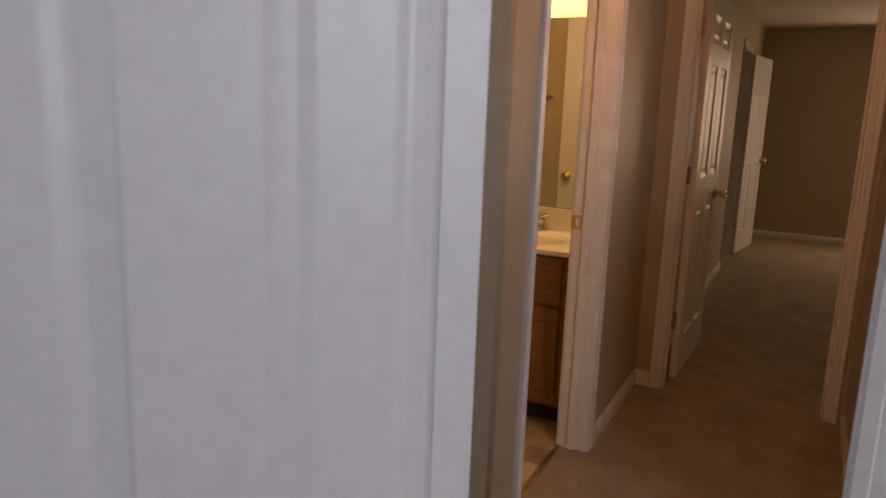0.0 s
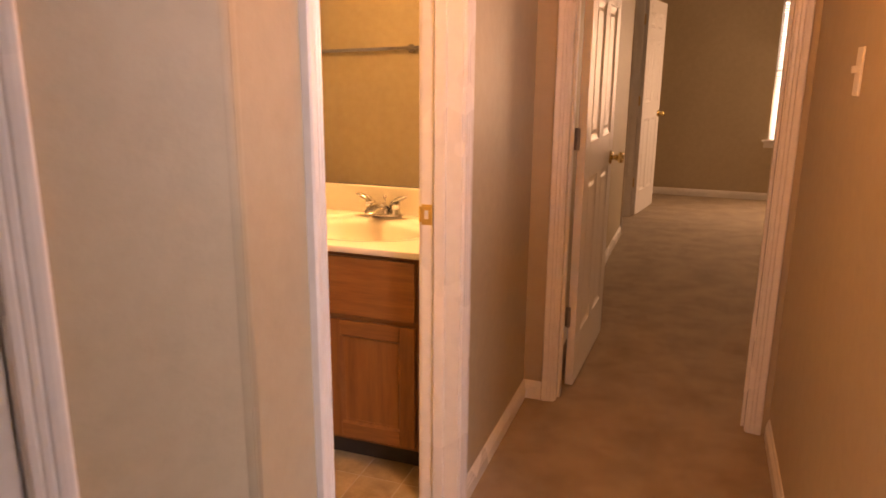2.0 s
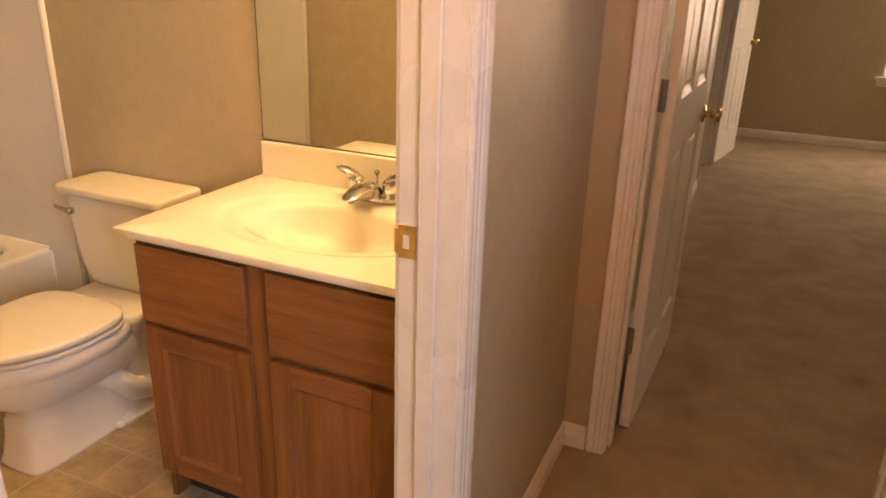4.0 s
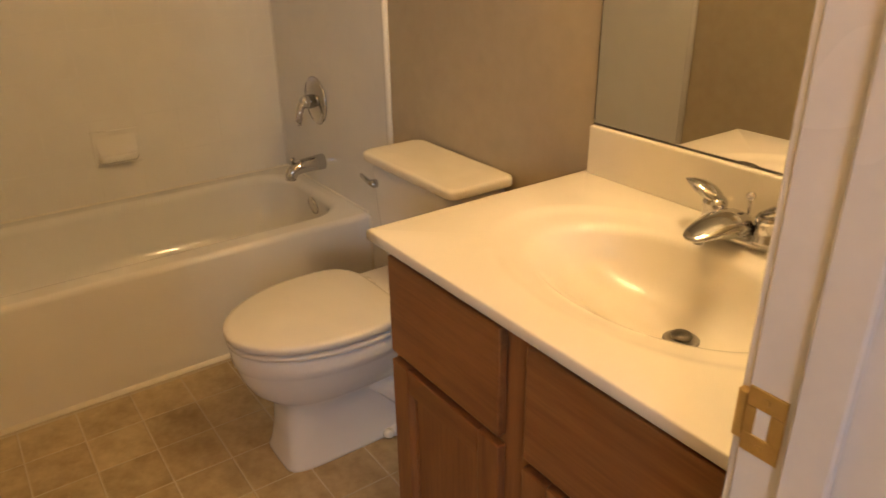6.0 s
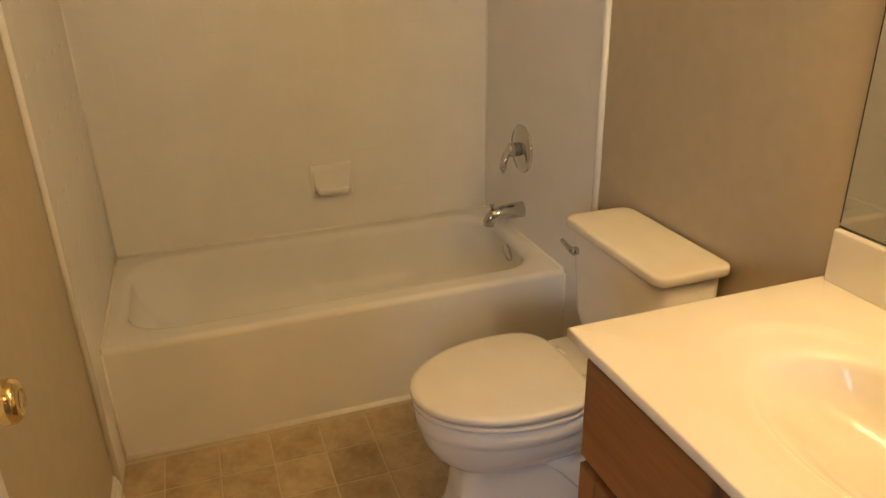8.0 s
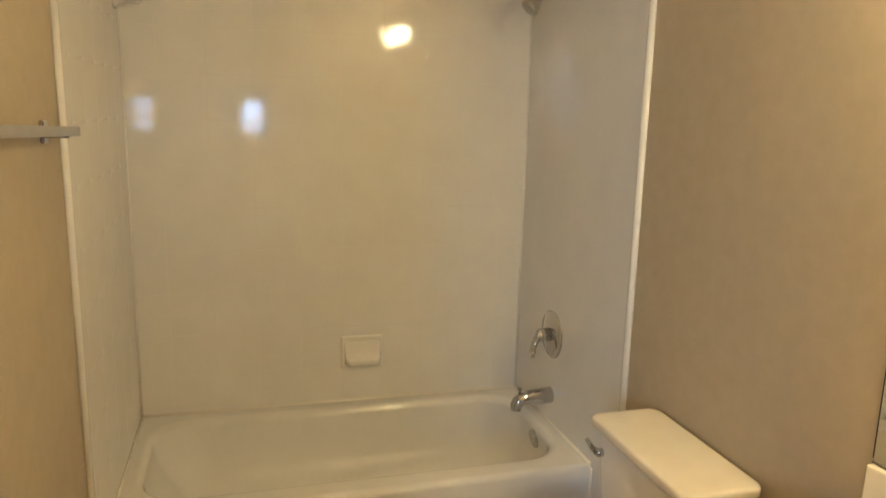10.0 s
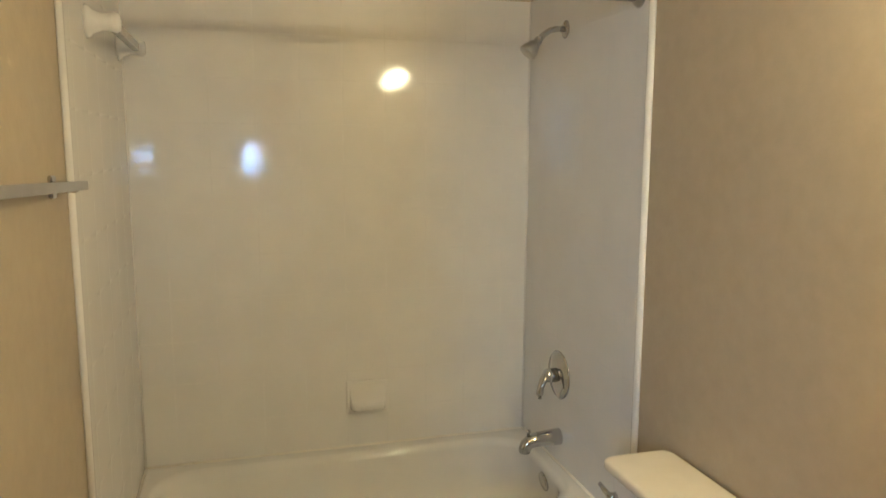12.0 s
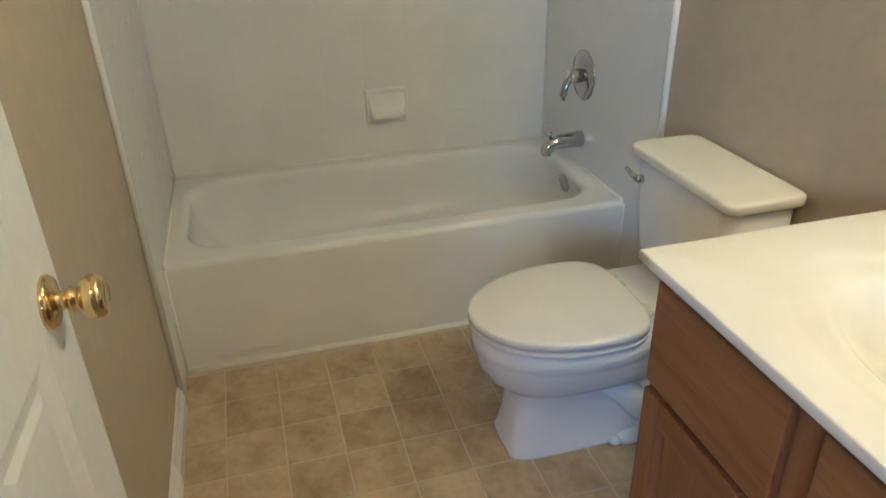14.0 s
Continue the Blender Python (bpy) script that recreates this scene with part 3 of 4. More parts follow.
rings.append(rounded_ring(ocx - 0.010, ocy, ohx - 0.012, ohy - 0.003, 0.006, ZR))
rings.append(rounded_ring(bcx, ocy, 0.294, 0.707, 0.15, ZR))
for a in range(0, 91, 15):
    k = 0.026 * math.sin(radians(a))
    rings.append(rounded_ring(bcx, ocy, 0.292 - k, 0.705 - k, 0.15, ZR - 0.030 * (1 - math.cos(radians(a)))))
rings += [rounded_ring(bcx, ocy + 0.010, 0.262, 0.675, 0.15, ZR - 0.08), rounded_ring(bcx, ocy + 0.022, 0.250, 0.652, 0.15, ZR - 0.14)]
for a in range(15, 91, 15):
    k = 0.085 * (1 - math.cos(radians(a)))
    rings.append(rounded_ring(bcx, ocy + 0.030, 0.240 - k, 0.628 - k, 0.15, ZR - 0.165 - 0.080 * math.sin(radians(a))))
rings.append(rounded_ring(bcx, ocy + 0.02, 0.06, 0.36, 0.05, ZR - 0.250))
loft(bm, rings, cap0=False, cap1=True)
part("shell", bm, "tub", tub, smooth=True)
bm = bmesh.new()
prof = [(XA - 0.010, 0.0), (XA - 0.006, 0.004), (XA - 0.006, 0.050), (XA - 0.004, 0.060), (XA - 0.001, 0.074), (XA - 0.0005, 0.085), (XA - 0.03, 0.085), (XA - 0.03, 0.0)]
loft(bm, [[Vector((x, oy0, z)) for x, z in prof], [Vector((x, oy1, z)) for x, z in prof]])
part("toe_panel", bm, "tub", tub)
bm = bmesh.new()
prof = [(XA - 0.014, 0.0)] + [(XA - 0.012 + 0.016 * math.sin(radians(a)), 0.016 * math.cos(radians(a))) for a in range(0, 91, 15)]
loft(bm, [[Vector((x, oy0, z)) for x, z in prof], [Vector((x, oy1, z)) for x, z in prof]])
part("floor_bead", bm, "caulk", tub, "white bead along the floor", True)
bm = tube([(TF + 0.004, TL + 0.006, ZR + 0.001), (TF + 0.004, TB - 0.006, ZR + 0.001)], 0.005, 8)
part("caulk_line", bm, "caulk", tub, smooth=True)
for cy2, sgn in ((TL, 1), (TB, -1)):
    part("caulk_line", tube([(TF + 0.004, cy2 + sgn * 0.003, ZR + 0.001), (XA - 0.012, cy2 + sgn * 0.003, ZR + 0.001)], 0.005, 8), "caulk", tub, smooth=True)
    part("caulk_line", tube([(XA - 0.001, cy2 + sgn * 0.002, 0.012), (XA - 0.001, cy2 + sgn * 0.002, ZR - 0.012)], 0.005, 8), "caulk", tub, smooth=True)
part("overflow_plate", lathe([(0.002, 0), (0.036, 0), (0.037, -0.004), (0.033, -0.009), (0.012, -0.011), (0.002, -0.011)], 32, "y"), "chrome", tub, "round chrome overflow plate", True, pose(-2.310, TB - 0.060, 0.325, 10, 0, 0))
part("drain", lathe([(0.002, 0), (0.034, 0), (0.034, 0.003), (0.028, 0.005), (0.002, 0.004)], 28), "chrome", tub, "chrome drain", True, pose(-2.333, 0.40, ZR - 0.249))

# valve, spout, shower head
vx = -2.332
valve = empty("shower_valve", pose(vx, TB, 0.724), "round chrome tub valve plate with a lever", "faucet")
part("plate", lathe([(0.002, 0.0), (0.088, 0.0), (0.090, -0.003), (0.084, -0.008), (0.050, -0.014), (0.030, -0.018), (0.002, -0.018)], 48, "y"), "chrome", valve, smooth=True)
part("sleeve", lathe([(0.002, -0.010), (0.027, -0.010), (0.025, -0.050), (0.021, -0.062), (0.002, -0.064)], 32, "y"), "chrome", valve, smooth=True)
part("lever", tube([(0, -0.050, 0.006), (0.004, -0.066, -0.012), (0.008, -0.078, -0.040), (0.010, -0.082, -0.066), (0.010, -0.080, -0.080)], [0.016, 0.017, 0.014, 0.014, 0.010], 18, 0.7), "chrome", valve, smooth=True)
spout = empty("tub_spout", pose(vx + 0.012, TB, 0.490), "chrome tub spout with a diverter knob", "faucet")
part("pipe", tube([(0, 0, 0.0), (0, -0.004, 0), (0, -0.05, -0.001), (0, -0.09, -0.003), (0, -0.116, -0.008), (0, -0.130, -0.018), (0, -0.137, -0.032), (0, -0.138, -0.047)], [0.031, 0.031, 0.0285, 0.0265, 0.0255, 0.0245, 0.023, 0.021], 24), "chrome", spout, smooth=True)
part("diverter", lathe([(0.002, 0), (0.0055, 0), (0.0055, 0.018), (0.009, 0.022), (0.009, 0.028), (0.002, 0.030)], 16), "chrome", spout, smooth=True, m=pose(0, -0.125, 0.008))
shower = empty("shower_fixture", pose(-2.356, TB, 1.963), "small chrome shower head on a bent arm", "shower head")
part("flange", lathe([(0.002, 0), (0.030, 0), (0.031, -0.003), (0.020, -0.010), (0.002, -0.010)], 28, "y"), "chrome", shower, smooth=True)
arm = part("arm", tube([(0, 0, 0), (0, -0.035, 0.0), (0, -0.060, -0.006), (0, -0.085, -0.024), (0, -0.105, -0.046)], 0.0105, 16), "chrome", shower, smooth=True)
part("head", lathe([(0.002, 0.0), (0.013, 0.0), (0.015, 0.010), (0.013, 0.018), (0.019, 0.026), (0.030, 0.055), (0.032, 0.066), (0.029, 0.070), (0.002, 0.068)], 28), "steel", arm, smooth=True, m=pose(0, -0.098, -0.036, 138, 0, 0))
rod = empty("shower_rod", pose(-1.872, 0, 1.977), "brushed steel shower curtain rod", "shower rod")
pole = part("pole", tube([(0, TL + 0.006, 0), (0, 0.0, 0), (0, TB - 0.006, 0)], 0.0125, 20), "steel", rod, smooth=True)
part("sleeve", tube([(0, TL + 0.006, 0), (0, TL + 0.075, 0)], 0.0145, 20), "steel", pole, smooth=True)
for y, s in ((TL, 1), (TB, -1)):
    part("flange", lathe([(0.002, 0), (0.028, 0), (0.028, s * 0.006), (0.019, s * 0.018), (0.002, s * 0.018)], 24, "y"), "steel", rod, smooth=True, m=pose(0, y, 0))

# soap dish on the long tiled wall
dish = empty("soap_dish", pose(TF, 0.093, 0.586), "white ceramic soap dish set into the tiles", "soap dish")
bm = bmesh.new()
loft(bm, [[Vector((d, y, z)) for y, z in ((-w, -h), (w, -h), (w, h), (-w, h))] for d, w, h in ((0.0, 0.083, 0.066), (0.003, 0.083, 0.066), (0.0055, 0.079, 0.062), (0.0055, 0.070, 0.053), (0.0045, 0.060, 0.043))], cap0=False)
part("back_plate", bm, "tile", dish)
bm = bmesh.new()
# depth, half-width, underside and brim at each step out from the plate
SCOOP = ((0.003, 0.071, -0.052, 0.052), (0.008, 0.070, -0.053, 0.030), (0.014, 0.069, -0.053, 0.008), (0.024, 0.067, -0.052, -0.012), (0.036, 0.064, -0.049, -0.019), (0.046, 0.061, -0.045, -0.018), (0.052, 0.058, -0.041, -0.020), (0.054, 0.054, -0.037, -0.025))
loft(bm, [[Vector((d, y, z)) for y, z in ((-w * 0.86, lo), (w * 0.86, lo), (w * 0.97, lo + 0.006), (w, hi - 0.004), (w * 0.94, hi), (-w * 0.94, hi), (-w, hi - 0.004), (-w * 0.97, lo + 0.006))] for d, w, lo, hi in SCOOP], cap0=False)
part("tray", bm, "tile", dish, smooth=True)

# grey bar on ceramic posts, on the short tiled wall
cbar = empty("tub_towel_bar", pose(0, TL, 1.875), "grey bar on white ceramic posts on the tiled wall", "towel bar")
for x in (-2.09, -2.60):
    part("post", lathe([(0.002, 0.0), (0.044, 0.0), (0.040, 0.010), (0.030, 0.018), (0.022, 0.040), (0.024, 0.060), (0.027, 0.074), (0.020, 0.084), (0.002, 0.086)], 24, "y"), "tile", cbar, "white ceramic post", True, pose(x, 0, 0))
part("bar", box(-2.60, -2.09, 0.046, 0.070, -0.013, 0.013, 0.002), "acrylic", cbar)

# chrome towel bar on the painted wall
tbar = empty("towel_bar", pose(-1.645, YL, 1.470, 0, -2.0, 0), "square chrome towel bar on two posts", "towel bar")
for x in (0.0, 0.62):
    part("post", box(x - 0.012, x + 0.012, 0.0, 0.052, -0.012, 0.012, 0.002), "chrome", tbar)
    part("rosette", box(x - 0.019, x + 0.019, 0.0, 0.009, -0.024, 0.024, 0.003), "chrome", tbar)
part("bar", box(-0.070, 0.690, 0.044, 0.060, -0.008, 0.012, 0.0015), "chrome", tbar)

# ---- toilet ----
tx = -1.40
toilet = empty("toilet", pose(tx, 0, 0), "white two-piece toilet with the seat lid closed", "toilet")


def oval(cy, hx, hf, hb, z, n=40, pf=2.0, pb=2.4):
    """An egg outline: half-width hx, reach hf to the front (-y) and hb to the back."""
    pts = []
    for i in range(n):
        a = 2 * math.pi * i / n
        c, s_ = math.cos(a), math.sin(a)
        e = 2 / (pf if s_ < 0 else pb)
        pts.append(Vector((hx * math.copysign(abs(c) ** e, c), cy + (hf if s_ < 0 else hb) * math.copysign(abs(s_) ** e, s_), z)))
    return pts


bm = bmesh.new()
loft(bm, [oval(0.36, 0.098, 0.250, 0.33, 0.0, pf=6, pb=4), oval(0.36, 0.098, 0.250, 0.33, 0.012, pf=6, pb=4), oval(0.36, 0.093, 0.241, 0.325, 0.03, pf=6, pb=4), oval(0.358, 0.089, 0.230, 0.32, 0.09, pf=5, pb=4), oval(0.352, 0.086, 0.219, 0.32, 0.15, pf=4.5, pb=4), oval(0.345, 0.086, 0.200, 0.32, 0.185, pf=3.4, pb=3),
          oval(0.33, 0.112, 0.226, 0.30, 0.215, pf=2.6), oval(0.315, 0.143, 0.248, 0.27, 0.25, pf=2.2), oval(0.308, 0.164, 0.260, 0.25, 0.29), oval(0.305, 0.172, 0.265, 0.235, 0.325), oval(0.305, 0.173, 0.266, 0.23, 0.331), oval(0.305, 0.180, 0.271, 0.225, 0.338), oval(0.305, 0.182, 0.272, 0.22, 0.360), oval(0.305, 0.181, 0.271, 0.22, 0.380), oval(0.305, 0.174, 0.264, 0.215, 0.388), oval(0.305, 0.12, 0.20, 0.16, 0.389)], True, True)
for v in bm.verts:
    v.co.z *= 0.972
part("bowl", bm, "china", toilet, smooth=True)
for sgn in (-1, 1):
    part("trapway", tube([(sgn * 0.060, 0.36, 0.21), (sgn * 0.078, 0.42, 0.17), (sgn * 0.085, 0.48, 0.10), (sgn * 0.085, 0.54, 0.07), (sgn * 0.080, 0.61, 0.10), (sgn * 0.070, 0.64, 0.18)], [0.035, 0.040, 0.042, 0.042, 0.040, 0.034], 16), "china", toilet, smooth=True)
bm = bmesh.new()
loft(bm, [rounded_ring(0, 0.57, 0.118, 0.17, 0.04, 0.0, 6), rounded_ring(0, 0.57, 0.118, 0.17, 0.04, 0.022, 6), rounded_ring(0, 0.59, 0.085, 0.15, 0.04, 0.04, 6), rounded_ring(0, 0.60, 0.08, 0.145, 0.04, 0.10, 6), rounded_ring(0, 0.60, 0.10, 0.145, 0.04, 0.22, 6), rounded_ring(0, 0.595, 0.135, 0.148, 0.05, 0.31, 6), rounded_ring(0, 0.59, 0.165, 0.15, 0.05, 0.36, 6), rounded_ring(0, 0.59, 0.168, 0.15, 0.05, 0.382, 6), rounded_ring(0, 0.59, 0.16, 0.145, 0.05, 0.388, 6)])
part("rear_deck", bm, "china", toilet, smooth=True)
for z0, z1, k, nm, lb in ((0.3785, 0.396, 0.0, "seat_ring", ""), (0.399, 0.424, 0.003, "seat_lid", "closed off-white seat lid")):
    bm = bmesh.new()
    loft(bm, [oval(0.30, 0.180 + k, 0.264 + k, 0.150, z0, pb=3.4), oval(0.30, 0.188 + k, 0.272 + k, 0.156, z0 + 0.004, pb=3.4), oval(0.30, 0.188 + k, 0.272 + k, 0.156, z1 - 0.006, pb=3.4), oval(0.30, 0.185 + k, 0.269 + k, 0.154, z1 - 0.002, pb=3.4), oval(0.30, 0.176, 0.258, 0.146, z1 + (0.001 if k else 0), pb=3.4), oval(0.30, 0.05, 0.08, 0.06, z1 + (0.004 if k else 0), pb=3.0)])
    part(nm, bm, "seat", toilet, lb, True)
for x in (-0.075, 0.075):
    part("seat_hinge", tube([(x - 0.02, 0.466, 0.400), (x + 0.02, 0.466, 0.400)], 0.011, 14), "seat", toilet, smooth=True)
    part("bolt_cap", lathe([(0.002, 0), (0.016, 0), (0.016, 0.006), (0.010, 0.016), (0.002, 0.018)], 18), "china", toilet, smooth=True, m=pose(x * 1.42, 0.40, 0.012))
bm = bmesh.new()
ty = 0.648
loft(bm, [rounded_ring(0, ty + 0.012, 0.165, 0.070, 0.05, 0.388, 8), rounded_ring(0, ty + 0.010, 0.186, 0.080, 0.05, 0.41, 8), rounded_ring(0, ty + 0.006, 0.196, 0.086, 0.045, 0.47, 8), rounded_ring(0, ty + 0.003, 0.205, 0.090, 0.04, 0.60, 8), rounded_ring(0, ty, 0.208, 0.093, 0.04, 0.713, 8)])
tank = part("tank", bm, "china", toilet, smooth=True)
bm = bmesh.new()
loft(bm, [rounded_ring(0, ty - 0.003, k, q, 0.030, z, 8) for k, q, z in ((0.214, 0.096, 0.7125), (0.2215, 0.1025, 0.7135), (0.223, 0.104, 0.716), (0.223, 0.104, 0.731), (0.2215, 0.1025, 0.735), (0.2175, 0.0985, 0.738), (0.210, 0.091, 0.739), (0.02, 0.01, 0.740))])
part("tank_lid", bm, "lid", tank, "yellowed china tank lid", True)
part("flush_lever", tube([(-0.158, ty - 0.094, 0.655), (-0.158, ty - 0.106, 0.655), (-0.160, ty - 0.110, 0.656), (-0.180, ty - 0.113, 0.662), (-0.212, ty - 0.112, 0.668)], [0.012, 0.012, 0.008, 0.0075, 0.006], 16), "chrome", tank, "chrome flush lever", True)

# ---- vanity ----
ZC, VX0, VX1, VY = 0.813, -0.916, -0.118, 0.219
van = empty("vanity_cabinet", pose(0, 0, 0), "stained oak vanity cabinet with two doors and two drawer fronts", "cabinet")
ZT = ZC - 0.0225
part("side_panel", box(VX0, VX0 + 0.016, VY + 0.018, YB - 0.002, 0.0, ZT), "oak_v", van)
part("side_panel", box(VX1 - 0.016, VX1, VY + 0.018, YB - 0.002, 0.0, ZT), "oak_v", van)
part("back_panel", box(VX0 + 0.016, VX1 - 0.016, YB - 0.010, YB - 0.003, 0.08, ZT), "oak_v", van)
part("bottom", box(VX0 + 0.016, VX1 - 0.016, VY + 0.02, YB - 0.012, 0.10, 0.116), "oak_h", van)
part("toe_board", box(VX0 + 0.016, VX1 - 0.016, VY + 0.070, VY + 0.085, 0.0, 0.10), "dark", van, "dark recessed toe board")
CS0, CS1 = -0.578, -0.520
for a, b in ((VX0, VX0 + 0.035), (CS0 - 0.02, CS1 + 0.02), (VX1 - 0.085, VX1)):
    part("stile", box(a, b, VY, VY + 0.018, 0.10, ZT, 0.0015), "oak_v", van)
for a, b in ((0.10, 0.135), (0.545, 0.580), (ZT - 0.032, ZT)):
    part("rail", box(VX0 + 0.035, VX1 - 0.085, VY + 0.001, VY + 0.018, a, b, 0.001), "oak_h", van)


def cabinet_front(name, x0, x1, z0, z1, flat):
    y = VY - 0.001
    p = part(name, box(x0, x1, y - 0.018, y, z0, z1, 0.004, 2) if flat else box(x0, x0 + 0.055, y - 0.018, y, z0, z1, 0.003, 2), "oak_h" if flat else "oak_v", van)
    if not flat:
        part("frame_stile", box(x1 - 0.055, x1, y - 0.018, y, z0, z1, 0.003, 2), "oak_v", p)
        part("frame_rail", box(x0 + 0.055, x1 - 0.055, y - 0.0175, y, z0, z0 + 0.055, 0.002), "oak_h", p)
        part("frame_rail", box(x0 + 0.055, x1 - 0.055, y - 0.0175, y, z1 - 0.055, z1, 0.002), "oak_h", p)
        bm = bmesh.new()
        rings = []
        for i, d in ((0.0, -0.016), (0.006, -0.009), (0.012, -0.008), (0.012, -0.006)):
            a, b, c, e = x0 + 0.055 + i, x1 - 0.055 - i, z0 + 0.055 + i, z1 - 0.055 - i
            rings.append([Vector((a, y + d, c)), Vector((b, y + d, c)), Vector((b, y + d, e)), Vector((a, y + d, e))])
        loft(bm, rings, False, True)
        part("field", bm, "oak_v", p)
    return p


for a, b in ((VX0 + 0.012, CS0), (CS1, VX1 - 0.072)):
    cabinet_front("drawer_front", a, b, 0.570, ZT - 0.016, True)
    cabinet_front("cabinet_door", a, b, 0.118, 0.552, False)

top = empty("sink_counter", pose(0, 0, 0), "cream cultured marble top with moulded oval basin and splash", "countertop")
bx, by = -0.520, 0.472
X0, X1, Y0, Y1 = -0.950, -0.1175, 0.186, YB - 0.001


def rect_ray(a):
    c, s_ = math.cos(a), math.sin(a)
    k = min(((X1 - bx) / c) if c > 1e-9 else ((X0 - bx) / c) if c < -1e-9 else 1e9, ((Y1 - by) / s_) if s_ > 1e-9 else ((Y0 - by) / s_) if s_ < -1e-9 else 1e9)
    return Vector((bx + k * c, by + k * s_, 0))


angles = sorted([2 * math.pi * i / 88 + 0.003 for i in range(88)] + [math.atan2(y - by, x - bx) % (2 * math.pi) for x in (X0, X1) for y in (Y0, Y1)])
rim = [rect_ray(a) for a in angles]


def pull(p, inset, z):
    return Vector((min(max(p.x, X0 + inset), X1 - inset), min(max(p.y, Y0 + inset), Y1 - inset), z))


def ell(a_, b_, z, dy=0.0, dx=0.0):
    return [Vector((bx + dx + a_ * math.cos(t), by + dy + b_ * math.sin(t), z)) for t in angles]


bm = bmesh.new()
rings = [[pull(p, 0.003, ZC - 0.022) for p in rim], [pull(p, 0.0, ZC - 0.019) for p in rim], [pull(p, 0.0, ZC - 0.003) for p in rim], [pull(p, 0.001, ZC - 0.0008) for p in rim], [pull(p, 0.0035, ZC) for p in rim],
         ell(0.334, 0.226, ZC, 0.0), ell(0.326, 0.219, ZC - 0.0003), ell(0.318, 0.212, ZC - 0.0016), ell(0.308, 0.203, ZC - 0.0046), ell(0.298, 0.194, ZC - 0.0068), ell(0.288, 0.188, ZC - 0.0078), ell(0.266, 0.176, ZC - 0.0092), ell(0.254, 0.168, ZC - 0.0106), ell(0.245, 0.162, ZC - 0.0135), ell(0.237, 0.156, ZC - 0.0185), ell(0.230, 0.149, ZC - 0.026, 0.004),
         ell(0.222, 0.139, ZC - 0.038, 0.012, 0.003), ell(0.208, 0.122, ZC - 0.062, 0.024, 0.007), ell(0.184, 0.102, ZC - 0.088, 0.037, 0.013), ell(0.146, 0.080, ZC - 0.108, 0.044, 0.022), ell(0.094, 0.057, ZC - 0.121, 0.045, 0.031), ell(0.032, 0.028, ZC - 0.128, 0.044, 0.036), ell(0.022, 0.020, ZC - 0.133, 0.044, 0.036)]
loft(bm, rings, False, True)
part("slab", bm, "marble", top, smooth=True)
bm = box(X0 + 0.014, X1, YB - 0.020, YB - 0.001, ZC - 0.001, ZC + 0.107, 0.004, 2)
part("backsplash", bm, "marble", top)
drain_ring = part("drain_ring", lathe([(0.020, 0.0), (0.030, 0.0), (0.030, 0.003), (0.026, 0.0045), (0.020, 0.001)], 28), "nickel", top, "worn metal drain ring", True, pose(bx + 0.036, by + 0.042, ZC - 0.1285))
part("drain_stopper", lathe([(0.002, 0.0), (0.006, 0.0), (0.006, 0.006), (0.0175, 0.0065), (0.018, 0.011), (0.013, 0.0135), (0.002, 0.014)], 24), "dark_metal", drain_ring, "dark tarnished drain stopper", True, pose(0, 0, 0.001))

fau = empty("sink_faucet", pose(bx, 0.688, ZC), "chrome two-handle sink faucet with pop-up rod", "faucet")
bm = bmesh.new()
loft(bm, [[Vector((a * math.cos(t), b * math.sin(t), z)) for t in [2 * math.pi * i / 40 for i in range(40)]] for a, b, z in ((0.080, 0.027, 0.0), (0.081, 0.028, 0.006), (0.078, 0.025, 0.014), (0.060, 0.020, 0.021), (0.03, 0.014, 0.025))])
part("base_plate", bm, "chrome", fau, smooth=True)
bm = bmesh.new()
# a broad low spout: reach, underside, top and half-width at each section
SPOUT = ((0.020, 0.004, 0.026, 0.020), (0.010, 0.004, 0.046, 0.030), (-0.014, 0.006, 0.057, 0.035), (-0.042, 0.011, 0.060, 0.036), (-0.070, 0.018, 0.058, 0.034), (-0.096, 0.024, 0.052, 0.030), (-0.120, 0.028, 0.044, 0.024), (-0.135, 0.030, 0.038, 0.015), (-0.141, 0.032, 0.035, 0.005))
loft(bm, [[Vector((w * math.cos(a), y, (lo + hi) / 2 + (hi - lo) / 2 * math.sin(a))) for a in [2 * math.pi * i / 28 for i in range(28)]] for y, lo, hi, w in SPOUT])
part("spout", bm, "chrome", fau, smooth=True)
part("aerator", lathe([(0.002, -0.010), (0.009, -0.010), (0.010, 0.0), (0.002, 0.002)], 18), "steel", fau, smooth=True, m=pose(0, -0.112, 0.030))
for s in (-1, 1):
    hub = part("handle_hub", lathe([(0.002, 0.0), (0.025, 0.0), (0.025, 0.008), (0.021, 0.012), (0.020, 0.034), (0.0215, 0.036), (0.0215, 0.046), (0.016, 0.053), (0.002, 0.055)], 24), "chrome", fau, smooth=True, m=pose(s * 0.052, 0.0, 0.008))
    part("handle_lever", tube([(-s * 0.010, 0.002, 0.046), (0.0, 0.000, 0.053), (s * 0.014, -0.003, 0.061), (s * 0.030, -0.007, 0.068), (s * 0.045, -0.011, 0.073), (s * 0.056, -0.014, 0.076)], [0.013, 0.021, 0.025, 0.023, 0.014, 0.003], 18, 0.45), "chrome", hub, smooth=True)
lift_rod = part("lift_rod", tube([(0, 0.024, 0.015), (0, 0.024, 0.066)], 0.0028, 10), "chrome", fau, smooth=True)
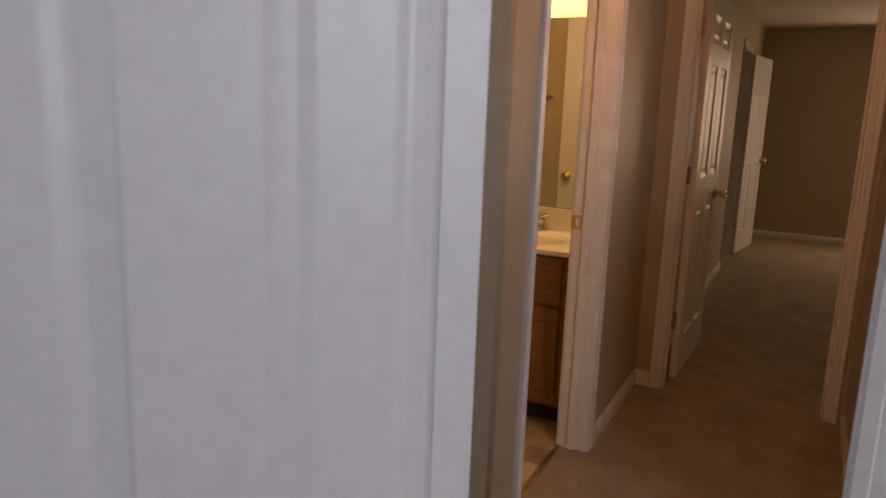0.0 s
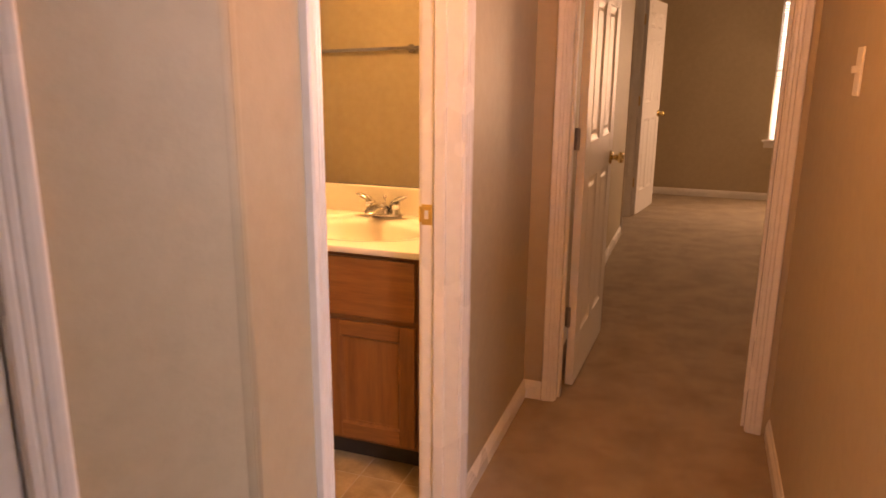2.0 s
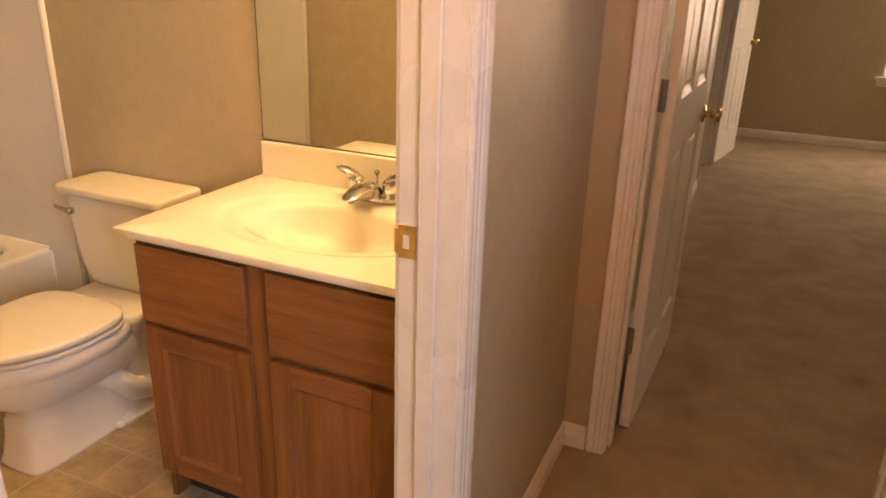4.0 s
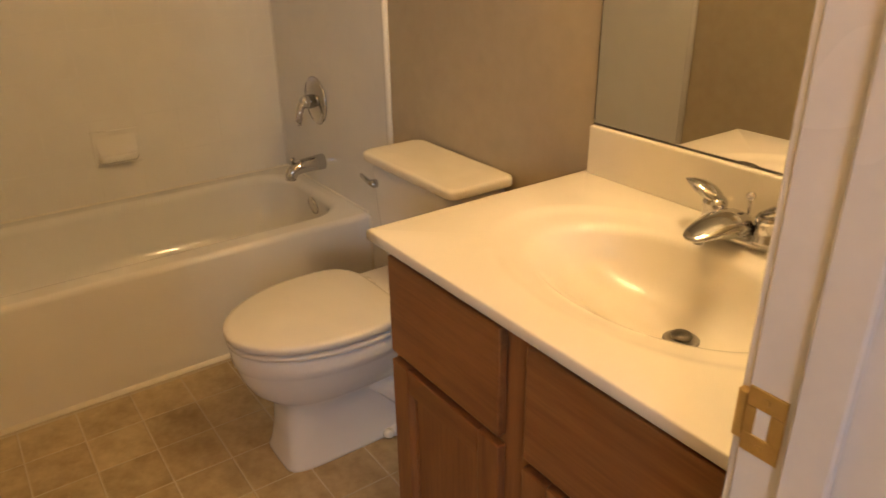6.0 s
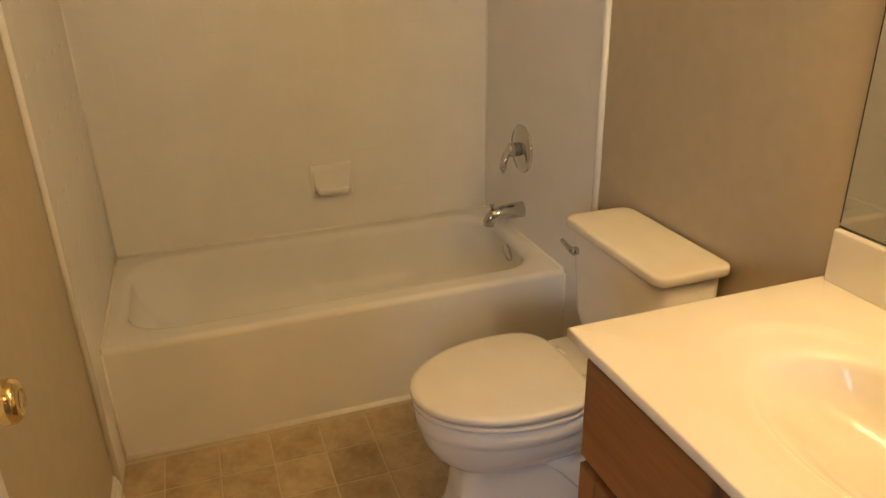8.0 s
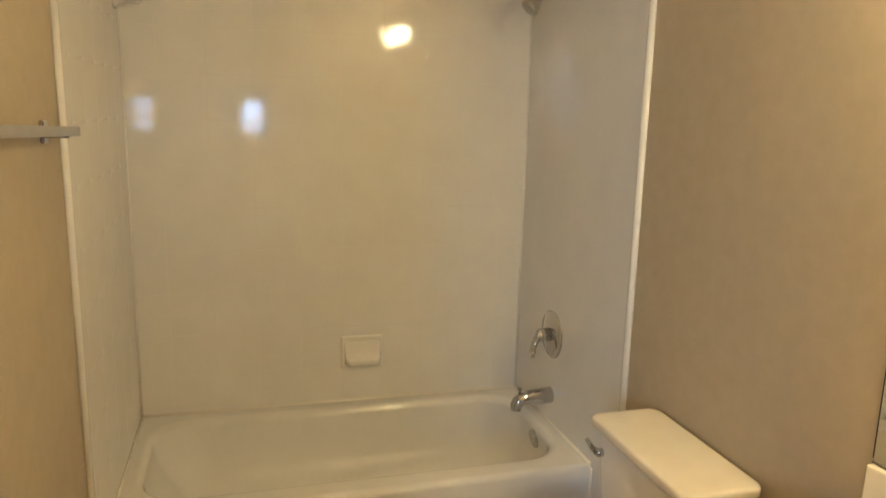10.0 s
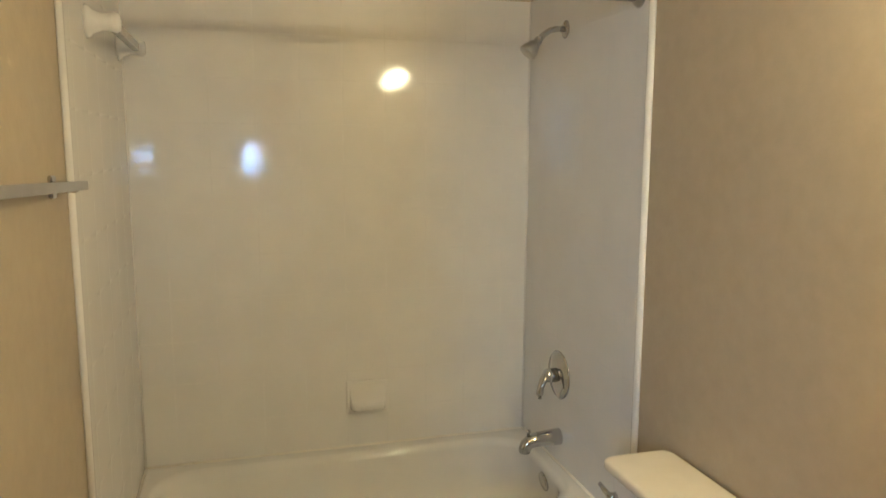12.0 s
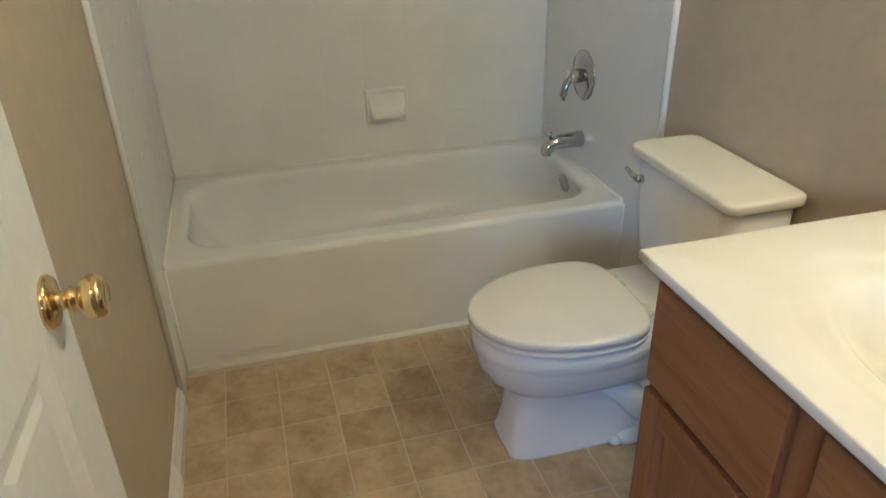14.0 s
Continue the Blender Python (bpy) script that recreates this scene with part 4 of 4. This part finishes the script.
part("lift_knob", lathe([(0.002, 0.0), (0.0035, 0.0), (0.008, 0.006), (0.008, 0.012), (0.004, 0.016), (0.002, 0.017)], 16), "chrome", lift_rod, smooth=True, m=pose(0, 0.024, 0.063))

mir = empty("wall_mirror", pose(0, 0, 0), "frameless plate mirror above the vanity", "mirror")
part("glass", box(-0.934, -0.125, YB - 0.006, YB - 0.001, 0.9235, 1.84), "mirror", mir)
part("channel", box(-0.936, -0.123, YB - 0.0080, YB - 0.0005, 0.9203, 0.9245, 0.0008), "dark_metal", mir, "thin metal channel under the glass")
part("edge", box(-0.9365, -0.9345, YB - 0.0065, YB - 0.0005, 0.93, 1.86), "dark", mir, "dark polished glass edge")

# light bar above the mirror
vl = empty("vanity_light", pose(bx, YB, 2.005), "chrome light bar with round warm bulbs above the mirror", "wall lamp")
part("bar", box(-0.24, 0.24, -0.035, 0.0, -0.055, 0.055, 0.006, 2), "chrome", vl)
for x in (-0.16, 0.0, 0.16):
    sock = part("socket", lathe([(0.002, 0.0), (0.024, 0.0), (0.022, -0.020), (0.002, -0.022)], 20, "y"), "chrome", vl, smooth=True, m=pose(x, -0.035, 0))
    bm = bmesh.new()
    bmesh.ops.create_uvsphere(bm, u_segments=24, v_segments=14, radius=0.042)
    part("bulb", bm, "bulb", sock, "round warm glowing bulb", True, pose(0, -0.061, 0))

# ceiling lamp of the hall
cl = empty("ceiling_lamp", pose(0.44, -0.52, CEIL), "round glass ceiling lamp glowing warm in the hall", "ceiling lamp")
part("base", lathe([(0.002, 0.0), (0.115, 0.0), (0.118, -0.012), (0.105, -0.022), (0.002, -0.022)], 36), "brass", cl, smooth=True)
part("shade", lathe([(0.002, -0.022), (0.100, -0.022), (0.112, -0.040), (0.105, -0.068), (0.075, -0.092), (0.035, -0.104), (0.002, -0.106)], 36), "hall_glass", cl, "frosted glowing glass shade", True)

# light switch in the hall
sw = empty("light_switch", pose(XH, 0.183, 1.378), "ivory light switch plate on the tan wall", "light switch")
part("plate", box(-0.006, 0.0, -0.035, 0.035, -0.058, 0.058, 0.002, 2), "plastic", sw)
part("toggle", box(-0.020, -0.005, -0.005, 0.005, -0.004, 0.014, 0.002), "plastic", sw)

# ---- floor and wall pieces ----
vf = tagged(finish("floor_vinyl", box(XF, -T + 0.004, YL, YB, -0.10, 0.0005), "vinyl_joint"), "tan stone-look vinyl floor with square pattern", "floor", kind="structure")
FP, fg = 0.1565, 0.004
cache = {}
xs = [-1.95 + 0.003 + k * FP for k in range(0, 13)]
for k, xa in enumerate(xs):
    xb = min(xa + FP, -T)
    marks = [YL] + [-0.616 + q * FP for q in range(0, 9) if YL < -0.616 + q * FP < YB - 0.02] + [YB]
    for a, b in zip(marks, marks[1:]):
        w, h = xb - xa - fg, b - a - fg
        if w < 0.01 or h < 0.01:
            continue
        key = (round(w, 3), round(h, 3))
        mm = pose((xa + xb) / 2, (a + b) / 2, 0.0005)
        if key in cache:
            share("floor_square", cache[key], vf, mm)
        else:
            bm = bmesh.new()
            lay = ((0.0, 0.0), (0.0012, 0.0011), (0.004, 0.0015))
            loft(bm, [[Vector((-w / 2 + i, -h / 2 + i, d)), Vector((w / 2 - i, -h / 2 + i, d)), Vector((w / 2 - i, h / 2 - i, d)), Vector((-w / 2 + i, h / 2 - i, d))] for i, d in lay], False, True)
            cache[key] = part("floor_square", bm, "vinyl", vf, m=mm)

lay_tiles(lambda u, z: Matrix(((0, 0, 1, TF), (1, 0, 0, u), (0, 1, 0, z), (0, 0, 0, 1))), TL + 0.001, TB - 0.001, 0.0145, ZR + 0.002, TOPZ, 1.794, True)
lay_tiles(lambda u, z: Matrix(((1, 0, 0, u), (0, 0, -1, TB), (0, 1, 0, z), (0, 0, 0, 1))), TF + 0.001, XE - 0.012, TF + 0.001 + PITCH, ZR + 0.002, TOPZ, 1.799)
lay_tiles(lambda u, z: Matrix(((-1, 0, 0, u), (0, 0, 1, TL), (0, 1, 0, z), (0, 0, 0, 1))), TF + 0.001, XE - 0.012, TF + 0.001 + PITCH, ZR + 0.002, TOPZ, 1.799)
lay_tiles(lambda u, z: Matrix(((1, 0, 0, u), (0, 0, -1, TB), (0, 1, 0, z), (0, 0, 0, 1))), XA + 0.006, XE - 0.012, XA + 0.006, 0.002, ZR, 1.799)
lay_tiles(lambda u, z: Matrix(((-1, 0, 0, u), (0, 0, 1, TL), (0, 1, 0, z), (0, 0, 0, 1))), XA + 0.006, XE - 0.012, XA + 0.006, 0.002, ZR, 1.799)
